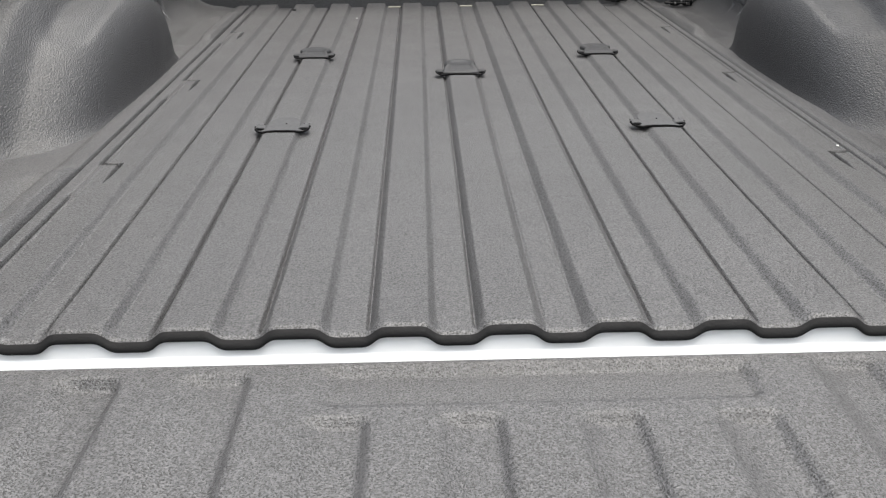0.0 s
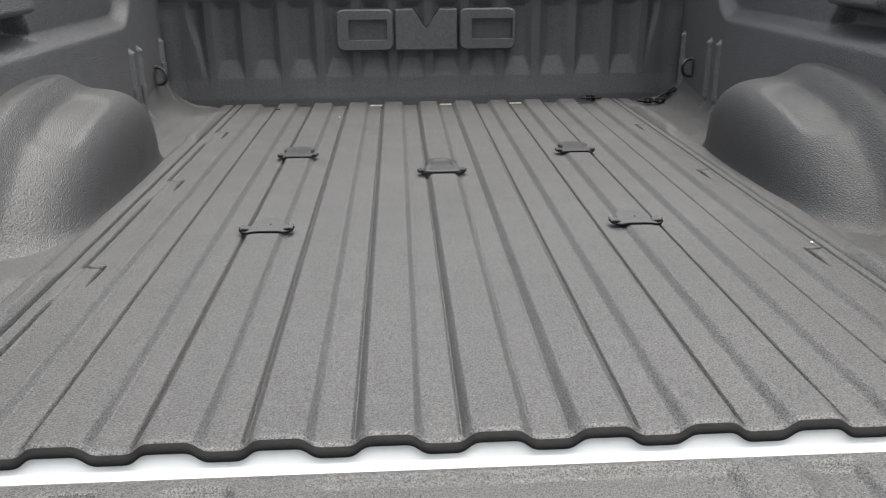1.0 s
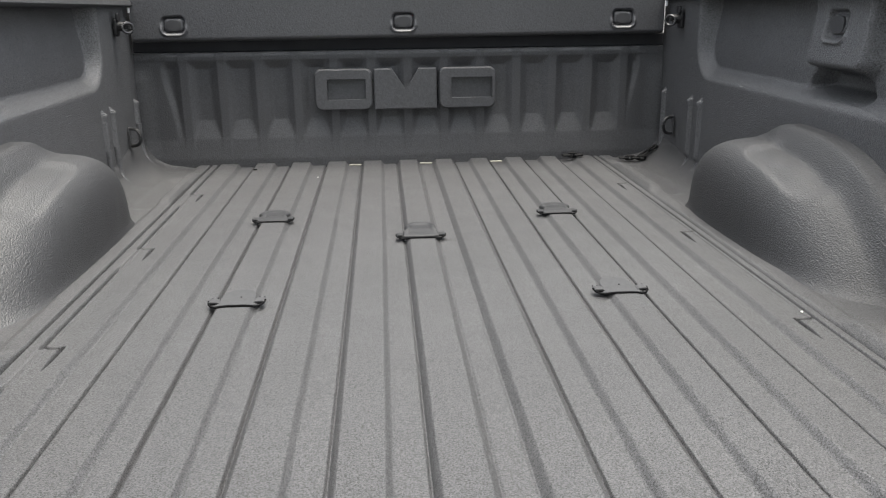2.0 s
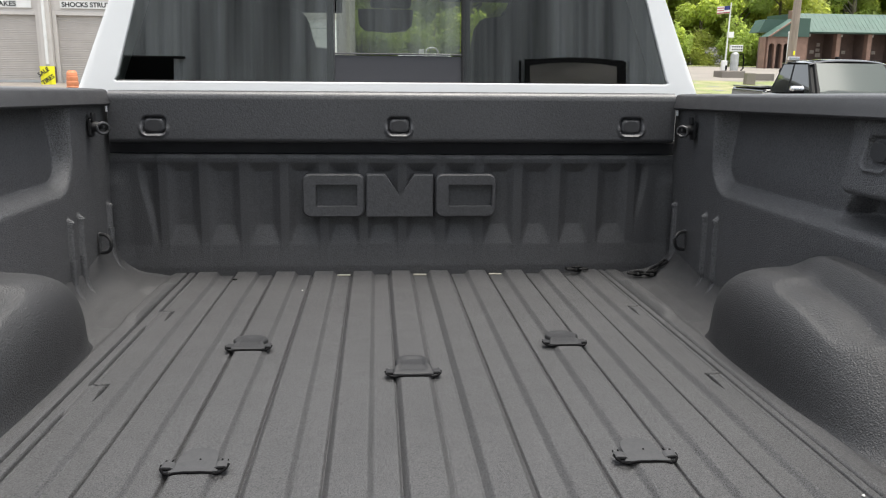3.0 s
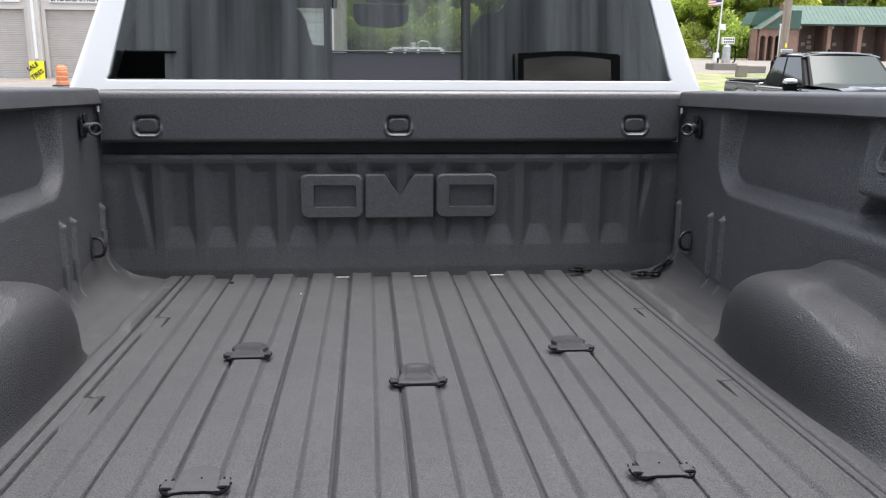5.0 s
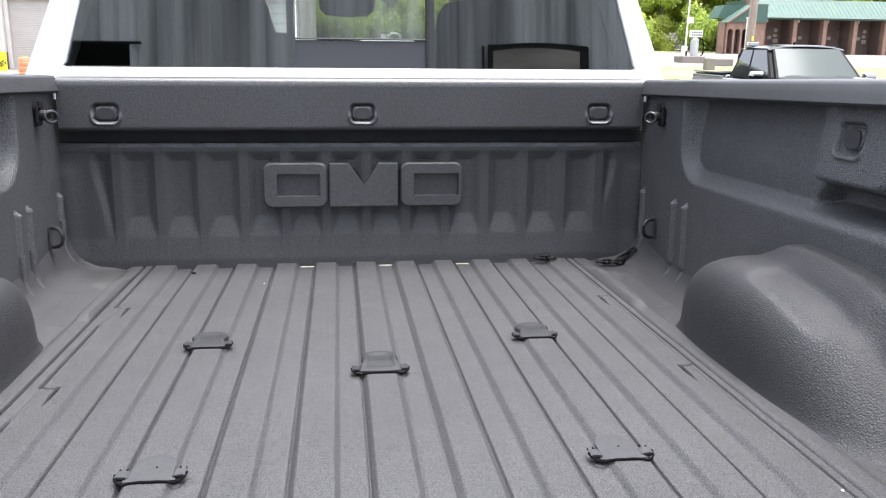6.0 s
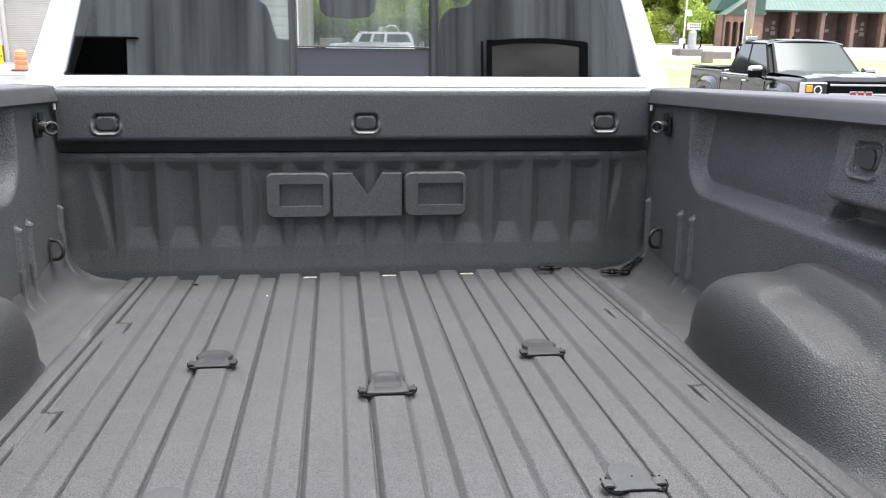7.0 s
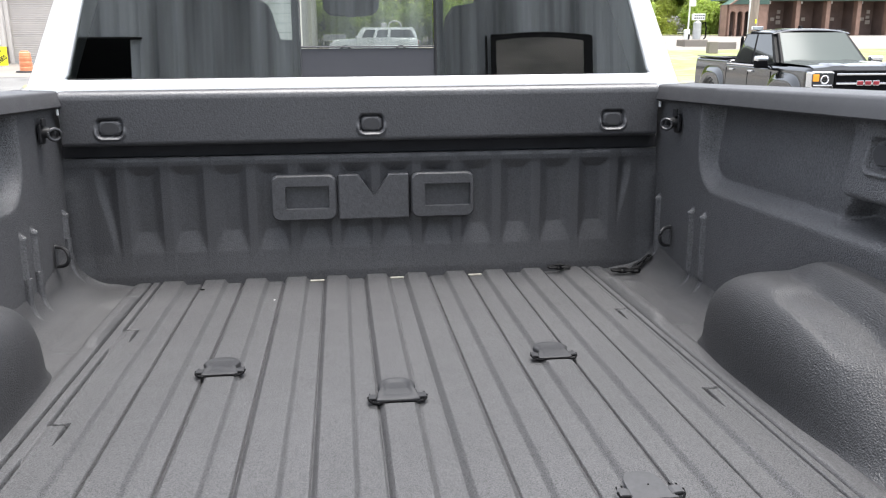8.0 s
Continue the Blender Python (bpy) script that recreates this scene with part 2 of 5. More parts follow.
def add_cyl(bm, p, q, r0, r1=None, seg=16, caps=True):
    p, q = Vector(p), Vector(q)
    m = Matrix.Translation((p + q) / 2) @ (q - p).to_track_quat("Z", "Y").to_matrix().to_4x4()
    bmesh.ops.create_cone(bm, cap_ends=caps, segments=seg, radius1=r0, radius2=r0 if r1 is None else r1, depth=(q - p).length, matrix=m)
    return bm


def cyl(p, q, r0, r1=None, seg=16):
    return add_cyl(bm_new(), p, q, r0, r1, seg)


def prism(outline, axis, a, b, bevel=0.0, seg=2):
    """An outline of (u, v) pushed along an axis from a to b. axis 0: (y, z), 1: (x, z), 2: (x, y)."""
    bm = bm_new()

    def at(u, v, w):
        return {0: (w, u, v), 1: (u, w, v), 2: (u, v, w)}[axis]
    lo = [bm.verts.new(at(u, v, a)) for u, v in outline]
    hi = [bm.verts.new(at(u, v, b)) for u, v in outline]
    n = len(outline)
    bm.faces.new(lo)
    bm.faces.new(hi[::-1])
    for i in range(n):
        bm.faces.new((lo[i], lo[(i + 1) % n], hi[(i + 1) % n], hi[i]))
    if bevel:
        bmesh.ops.bevel(bm, geom=list(bm.edges), offset=bevel, segments=seg, affect='EDGES', profile=0.5)
    return bm


def round_rect(w, h, r, n=5, cx=0.0, cy=0.0):
    pts = []
    for sx, sy, a0 in ((1, 1, 0), (-1, 1, 90), (-1, -1, 180), (1, -1, 270)):
        for i in range(n + 1):
            a = radians(a0 + 90 * i / n)
            pts.append((cx + sx * (w / 2 - r) + r * math.cos(a), cy + sy * (h / 2 - r) + r * math.sin(a)))
    return pts


def sheet(name, P, mat, parent=None, label="", sharp=40, flip=False, keep=None):
    """A grid of points P[i, j] as one smooth mesh; keep marks the quads that are there."""
    ni, nj = P.shape[:2]
    idx = np.arange(ni * nj).reshape(ni, nj)
    q = np.stack((idx[:-1, :-1], idx[1:, :-1], idx[1:, 1:], idx[:-1, 1:]), -1).reshape(-1, 4)
    if keep is not None:
        q = q[keep.reshape(-1)]
    if flip:
        q = q[:, ::-1]
    me = bpy.data.meshes.new(name)
    me.from_pydata(P.reshape(-1, 3).tolist(), [], q.tolist())
    smooth_by_angle(me, sharp)
    return put_mesh(name, me, mat, parent, label)


def tube(points, r, seg=8, closed=False):
    """A round bar along points."""
    bm = bm_new()
    pts = [Vector(p) for p in points]
    n = len(pts)
    rings = []
    up = Vector((0.31, 0.17, 0.93)).normalized()
    for i, p in enumerate(pts):
        a = pts[(i - 1) % n] if closed or i else p
        b = pts[(i + 1) % n] if closed or i < n - 1 else p
        d = (b - a).normalized()
        s = d.cross(up)
        s = s.normalized() if s.length > 1e-4 else d.orthogonal().normalized()
        t = s.cross(d)
        rings.append([bm.verts.new(p + r * (math.cos(k * 2 * math.pi / seg) * s + math.sin(k * 2 * math.pi / seg) * t)) for k in range(seg)])
    for i in range(n if closed else n - 1):
        A, B = rings[i], rings[(i + 1) % n]
        for k in range(seg):
            bm.faces.new((A[k], A[(k + 1) % seg], B[(k + 1) % seg], B[k]))
    if not closed:
        bm.faces.new(rings[0][::-1])
        bm.faces.new(rings[-1])
    return bm


def smoothstep(a, b, v):
    t = np.clip((v - a) / (b - a), 0, 1)
    return t * t * (3 - 2 * t)


def rr_dist(u, v, u0, u1, v0, v1, r):
    """Signed distance to a rounded rectangle, negative inside."""
    cu, cv, hu, hv = (u0 + u1) / 2, (v0 + v1) / 2, (u1 - u0) / 2 - r, (v1 - v0) / 2 - r
    du, dv = np.abs(u - cu) - hu, np.abs(v - cv) - hv
    return np.hypot(np.maximum(du, 0), np.maximum(dv, 0)) + np.minimum(np.maximum(du, dv), 0) - r


def lettering(name, text, size, m, mat, parent, label=""):
    """Words in the built-in font as a thin raised mesh; m carries the text's plane."""
    cu = bpy.data.curves.new(name, 'FONT')
    cu.body, cu.size, cu.extrude, cu.offset, cu.align_x, cu.align_y = text, size, 0.004, 0.030 * size, 'CENTER', 'CENTER'
    tmp = bpy.data.objects.new(name, cu)
    scene.collection.objects.link(tmp)
    dg = bpy.context.evaluated_depsgraph_get()
    me = bpy.data.meshes.new_from_object(tmp.evaluated_get(dg))
    bpy.data.objects.remove(tmp)
    ob = put_mesh(name, me, mat, parent, label)
    ob.matrix_basis = m
    return ob


def uneven(bm, amount, seed):
    """Slightly uneven vertices, for worn or hand-made things."""
    r = random.Random(seed)
    for v in bm.verts:
        v.co += Vector((r.uniform(-1, 1), r.uniform(-1, 1), r.uniform(-1, 1))) * amount
    return bm


# ---- the ground: one sheet, dipping ahead of the truck and rising beyond ----
GY = np.array([-400, -60, -20, 0, 12, 20, 30, 42, 60, 80, 110, 200, 900.0])
GZ = np.array([1.0, 0.9, 0.45, 0.0, -0.30, -0.33, -0.05, 0.33, 0.95, 1.42, 1.75, 2.2, 3.0])
gy_fine = np.linspace(-400, 900, 2601)
gz_fine = np.interp(gy_fine, GY, GZ)
gz_fine = np.convolve(np.pad(gz_fine, 8, mode="edge"), np.ones(17) / 17, mode="valid")


def ground_z(y):
    return np.interp(y, gy_fine, gz_fine)


def ground_patch(name, x0, x1, y0, y1, lift, mat, nx=30, ny=120, rough=0.0):
    xs, ys = np.linspace(x0, x1, nx), np.linspace(y0, y1, ny)
    X, Y = np.meshgrid(xs, ys, indexing="ij")
    Z = ground_z(Y) + lift
    if rough:
        Z = Z + rough * np.sin(X * 1.3 + Y * 0.7) * np.sin(Y * 0.9 - X * 0.4)
    return sheet(name, np.stack((X, Y, Z), -1), mat, flip=False)


ys_g = np.concatenate((np.linspace(-400, -40, 20), np.linspace(-38, 130, 170), np.linspace(140, 900, 20)))
xs_g = np.concatenate((np.linspace(-600, -60, 10), np.linspace(-50, 90, 40), np.linspace(100, 700, 10)))
Xg, Yg = np.meshgrid(xs_g, ys_g, indexing="ij")
tagged(sheet("ground", np.stack((Xg, Yg, ground_z(Yg)), -1), ASPHALT), "worn grey asphalt of the parking lot", "ground", kind="structure")

# ---- the white pickup: its bed ----
F0 = 0.90                       # the bed floor's height in the truck
RIB0, PITCH = 0.009, 0.1153
truck = thing("pickup_truck", "white pickup truck with a black sprayed bed liner, tailgate down", "truck", TRUCK)


def rib_height(x):
    """The pressed ribs of the floor across x."""
    k = np.clip(np.round((x - RIB0) / PITCH), -5, 5)
    d = x - RIB0 - k * PITCH
    wide = 0.0105 + 0.0045 * smoothstep(-0.05, 0.20, x)
    left = smoothstep(-0.0375, -0.0375 + wide, d)
    right = smoothstep(0.0360, 0.0245, d)
    return 0.0120 * left * right


def rib_soft(x):
    """The same ribs, rounded as at the tail edge."""
    return sum(w * rib_height(x + o) for w, o in ((0.1, -0.0085), (0.2, -0.0045), (0.4, 0.0), (0.2, 0.0045), (0.1, 0.0085)))


def rib_creases(x):
    """Narrow creases at the foot of the ribs, as a depth, added to draw dark shade lines."""
    d = x - RIB0 - np.clip(np.round((x - RIB0) / PITCH), -5, 5) * PITCH
    outer, right = smoothstep(-0.10, -0.36, x), smoothstep(-0.02, 0.20, x)
    left_depth = 0.0046 * smoothstep(0.16, 0.0, x) + 0.0030 * outer
    left = left_depth * np.exp(-((d + 0.0382 + 0.0004 * outer) / (0.0026 + 0.0004 * outer)) ** 2)
    return left + (0.0006 + 0.0046 * right) * np.exp(-((d - 0.0370) / 0.0020) ** 2)


JOGS = (0.52, 1.05, 1.565)      # where the flange's inner joint steps inwards


def joint_depth(x, y):
    """Seams along the flanges and their steps, as a depth."""
    a, left = np.abs(x - 0.0095), x < 0.0095
    inner, outer = np.where(left, 0.0120, 0.0078), np.where(left, 0.0090, 0.0072)
    for q in JOGS:
        inner = inner * (1 - 0.9 * left * smoothstep(q - 0.15, q - 0.115, y) * (y < q - 0.002))
    g = inner * np.exp(-((a - np.where(left, 0.612, 0.6115)) / np.where(left, 0.0028, 0.0019)) ** 2)
    g = np.maximum(g, outer * np.exp(-((a - np.where(left, 0.6365, 0.6305)) / 0.0021) ** 2))
    for q in JOGS:
        perp = np.minimum(0.0034 - np.abs(y - q), np.minimum(a - 0.5790, 0.612 - a))
        tail = np.minimum(0.0060 * smoothstep(q - 0.125, q - 0.03, y) - 0.0030 - np.abs(a - 0.581), q + 0.004 - y)
        g = np.maximum(g, 0.0170 * smoothstep(-0.0016, 0.0030, np.maximum(perp, tail)))
    return g


def floor_height(x, y):
    ax = np.abs(x - 0.0085)
    a = np.abs(x - 0.0095)
    out = np.where(x < 0.0095, 0.0155, 0.0095)
    flat = 0.0098 * smoothstep(0.596, 0.603, a) * (1 - smoothstep(0.6195 + out, 0.623 + out, a))
    low = 1 - 0.30 * smoothstep(0.0, 0.10, y) * smoothstep(2.0, 1.9, y)
    near = smoothstep(0.035, 0.004, y)
    z = F0 + np.maximum((rib_height(x) * (1 - near) + rib_soft(x) * near) * low, flat) - rib_creases(x) * smoothstep(0.0, 0.014, y) * smoothstep(0.592, 0.584, a)
    z = z - joint_depth(x, y) - 0.0058 * np.clip((0.003 - y) / 0.0085, 0, 1) ** 2
    z = z + 0.0098 * smoothstep(0.6212 + out, 0.6262 + out, ax) * (1 - smoothstep(0.668, 0.690, ax))
    # pads beside the wheel wells, falling outwards into a gutter
    pad = 0.010 * smoothstep(0.638, 0.652, ax) * (1 - smoothstep(0.668, 0.694, ax)) - 0.014 * smoothstep(0.670, 0.696, ax) * smoothstep(0.755, 0.705, ax)
    for y0, y1 in ((1.44, 1.87), (0.08, 0.52)):
        z = z + pad * smoothstep(y0, y0 + 0.06, y) * smoothstep(y1, y1 - 0.06, y)
    # the cove up to the side walls
    rc = 0.072 + 0.033 * smoothstep(1.70, 1.93, y)
    t = np.clip((ax - 0.84 + rc) / rc, 0, 1)
    z = z + rc * (1 - np.sqrt(np.maximum(1 - t * t, 0)))
    # the cove up to the bulkhead at the outer corners
    s = np.clip((y - 1.945) / 0.055, 0, 1) * smoothstep(0.64, 0.74, ax)
    return z + 0.018 * (1 - np.sqrt(np.maximum(1 - s * s, 0)))


fine_x = [RIB0 + k * PITCH + o for k in range(-5, 6) for o in np.concatenate((np.arange(-0.044, -0.020, 0.0008), np.arange(0.021, 0.043, 0.0008), np.arange(-0.0436, -0.0348, 0.0004), np.arange(0.0344, 0.0416, 0.0004)))]
mid_x = np.unique(np.round(np.concatenate(([-0.510, 0.528], np.arange(-0.510, 0.528, 0.004), [v for v in fine_x if -0.510 < v < 0.528])), 4))
near_y = [-0.0055, -0.0045, -0.003, -0.0015, 0.0005, 0.003, 0.006, 0.010, 0.014, 0.020, 0.028, 0.036]
mid_y = np.concatenate((near_y, np.linspace(0.05, 1.9, 30), np.linspace(1.905, 2.0, 14)))
side_y = np.unique(np.round(np.concatenate([near_y, np.linspace(0.05, 1.4, 36), np.linspace(1.42, 1.9, 50), np.linspace(1.905, 2.0, 20)] + [np.arange(q - 0.18, q - 0.01, 0.0035) for q in JOGS] + [np.arange(q - 0.009, q + 0.010, 0.0012) for q in JOGS]), 4))
left_x = np.concatenate((np.linspace(-0.836, -0.648, 36), np.arange(-0.643, -0.5101, 0.0009), [-0.510]))
right_x = np.concatenate(([0.528], np.arange(0.529, 0.6431, 0.0009), np.linspace(0.648, 0.844, 36)))
verts, quads = [], []
for gx, gy in ((left_x, side_y), (mid_x, mid_y), (right_x, side_y)):
    X, Y = np.meshgrid(gx, gy, indexing="ij")
    idx = np.arange(X.size).reshape(X.shape) + len(verts)
    quads += np.stack((idx[:-1, :-1], idx[1:, :-1], idx[1:, 1:], idx[:-1, 1:]), -1).reshape(-1, 4).tolist()
    verts += np.stack((X, Y, floor_height(X, Y)), -1).reshape(-1, 3).tolist()
me = bpy.data.meshes.new("bed_floor")
me.from_pydata(verts, [], quads)
smooth_by_angle(me, 60)
put_mesh("bed_floor", me, LINER, truck, "ribbed floor with a textured dark grey sprayed liner")

# black rolled edge of the liner, following the ribs
ex = np.arange(-0.80, 0.8001, 0.004)
ez = F0 + rib_soft(ex)
ring = [(-0.0026, -0.0026), (-0.0034, -0.0024), (-0.0048, -0.0040), (-0.0068, -0.0064), (-0.0080, -0.0088), (-0.0084, -0.0108), (-0.0080, -0.0126), (-0.0060, -0.0138), (0.004, -0.0138)]
P = np.array([[(x, dy, z + dz) for dy, dz in ring] for x, z in zip(ex, ez)])
sheet("liner_edge", P, EDGE, truck, "black rolled edge of the liner", sharp=30)
# white sill metal following the same waves below it
P = np.array([[(x, dy, zz) for dy, zz in ((0.004, z - 0.0132), (-0.0048, z - 0.0133), (-0.0052, 0.8795), (-0.0056, 0.8788), (-0.0100, 0.8724), (-0.0104, 0.862))] for x, z in zip(ex, ez)])
sheet("sill_wave", P, WHITE_PAINT, truck, "white painted sill edge under the ribs", sharp=50)

# ---- front bulkhead ----
zs = np.concatenate((np.arange(0.885, 1.262, 0.003), [1.2625, 1.2638, 1.266, 1.30]))
xs = np.arange(-0.845, 0.8451, 0.003)
X, Z = np.meshgrid(xs, zs, indexing="ij")
c = np.abs(X - 0.013 - 0.117 * np.clip(np.round((X - 0.013) / 0.117), -6, 6))
edge = 0.742 - 0.030 * smoothstep(1.215, 1.02, Z)
outside = smoothstep(0.0, 0.022, np.abs(X - 0.004) - edge)
# the panel between the ribs: upright, flaring towards the bed below and above
base = 2.0130 - 0.0130 * np.clip((1.053 - Z) / 0.060, 0, 1) - 0.0065 * np.clip((0.993 - Z) / 0.065, 0, 1) - 0.0142 * np.clip((Z - 1.213) / 0.027, 0, 1) + 0.004 * smoothstep(1.252, 1.262, Z)
# the ribs: flat faces with sloping flanks
ribs = 2.0 + 0.60 * np.maximum(c - 0.0125, 0)
Yb = -0.0022 * np.log(np.exp(-(base - 2.0) / 0.0022) + np.exp(-(ribs - 2.0) / 0.0022)) + 2.0
Yb = Yb * (1 - outside) + np.minimum(base, 2.0) * outside
Yb = Yb - 0.010 * smoothstep(0.78, 0.84, np.abs(X - 0.004)) * smoothstep(1.23, 1.17, Z)
# its top edge rolls over into a dark gap under the cap
Yb = np.where(Z > 1.2640, 2.058, Yb)
Yb = np.where(Z > 1.29, 2.066, Yb)
Z = np.where(Z > 1.29, 1.15, Z)
bulk = sheet("bulkhead", np.stack((X, Yb, Z), -1), LINER_FRONT_SHADED, truck, "fluted front wall with a sprayed liner darkened for shade", sharp=28)
# Added dark strip: paints the gap's shade, no such part is known.
part("foam_seal", box(-0.8425, 0.8505, 2.014, 2.052, 1.2650, 1.3025, 0.003), GAP_SHADE, truck, "dark strip standing in for the shade in the gap under the cap")
part("bulkhead_back", box(-0.86, 0.86, 2.076, 2.092, 0.80, 1.44, 0.004), LINER_WALL_LIT, truck)

# header cap over the bulkhead, with three plugged stake holes
prof = [(2.072, 1.304), (2.03, 1.300), (1.985, 1.3), (1.972, 1.303), (1.9665, 1.308)] + [(1.965, z) for z in np.arange(1.312, 1.4281, 0.003)]
prof += [(1.985 - 0.019 * math.cos(a), 1.429 + 0.019 * math.sin(a)) for a in np.linspace(0.1, math.pi / 2, 7)] + [(2.03, 1.4485), (2.07, 1.447), (2.073, 1.44), (2.073, 1.30)]
prof = np.array(prof)
xs = np.arange(-0.822, 0.8301, 0.003)
X = np.repeat(xs[:, None], len(prof), 1)
Yc, Zc = np.repeat(prof[None, :, 0], len(xs), 0), np.repeat(prof[None, :, 1], len(xs), 0)
front = (Yc < 1.9655)
for hx in (-0.697, 0.003, 0.696):
    d = rr_dist(X, Zc, hx - 0.036, hx + 0.036, 1.323, 1.378, 0.016)
    d2 = rr_dist(X, Zc, hx - 0.029, hx + 0.029, 1.331, 1.370, 0.013)
    lip = smoothstep(0.007, 0.002, d) * smoothstep(-0.008, -0.003, d) * smoothstep(1.358, 1.338, Zc)
    Yc = Yc + front * (0.013 * smoothstep(0.001, -0.008, d) - 0.010 * smoothstep(0.003, -0.003, d2) - 0.0055 * lip)
Zc = Zc + 0.003 * X
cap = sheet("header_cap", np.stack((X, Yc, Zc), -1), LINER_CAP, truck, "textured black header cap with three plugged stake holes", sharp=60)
for hx in (-0.697, 0.003, 0.696):
    part("stake_hole_plug", prism(round_rect(0.046, 0.031, 0.013, cx=hx, cy=1.35 + 0.003 * hx), 1, 1.967, 1.973, 0.002), PLASTIC, cap, "black plastic plug")

# raised plain emblem of three blocks on the bulkhead


def emblem_ring(x0, x1, z0, z1, sx0, sx1, sz0, sz1):
    """A raised block with a long slot."""
    out = round_rect(x1 - x0, z1 - z0, 0.022, 5, (x0 + x1) / 2, (z0 + z1) / 2)
    slot = round_rect(sx1 - sx0, sz1 - sz0, 0.004, 5, (sx0 + sx1) / 2, (sz0 + sz1) / 2)
    bm = bm_new()
    rows = []
    for pts, y in ((out, 2.004), (out, 1.984), ([(cx0 + (u - cx0) * 0.955, cz0 + (v - cz0) * 0.94) for u, v in out for cx0, cz0 in (((x0 + x1) / 2, (z0 + z1) / 2),)], 1.979),
                   ([((sx0 + sx1) / 2 + (u - (sx0 + sx1) / 2) * 1.012, (sz0 + sz1) / 2 + (v - (sz0 + sz1) / 2) * 1.025) for u, v in slot], 1.979), (slot, 1.981), (slot, 1.997)):
        rows.append([bm.verts.new((u, y, v)) for u, v in pts])
    n = len(out)
    for A, B in zip(rows, rows[1:]):
        for i in range(n):
            bm.faces.new((A[i], A[(i + 1) % n], B[(i + 1) % n], B[i]))
    bm.faces.new(rows[-1])
    return bm


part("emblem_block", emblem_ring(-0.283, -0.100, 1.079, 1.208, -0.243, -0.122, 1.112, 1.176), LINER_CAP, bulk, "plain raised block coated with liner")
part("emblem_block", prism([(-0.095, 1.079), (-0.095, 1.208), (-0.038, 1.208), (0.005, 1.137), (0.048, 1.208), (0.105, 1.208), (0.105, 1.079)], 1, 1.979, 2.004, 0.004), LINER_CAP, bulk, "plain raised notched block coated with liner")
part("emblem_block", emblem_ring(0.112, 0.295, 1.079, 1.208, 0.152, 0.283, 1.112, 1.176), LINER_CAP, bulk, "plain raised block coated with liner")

# cream strips in three rib valleys under the bulkhead, painted for light through the drain gaps
for vx in (-0.164, 0.066, 0.297):
    part("sealant_strip", prism(round_rect(0.040, 0.010, 0.003, 3, vx, 1.978), 2, F0 + 0.0005, F0 + 0.004, 0.001), GAP_LIGHT, truck, "cream strip in a floor rib, painted for light through a drain gap")


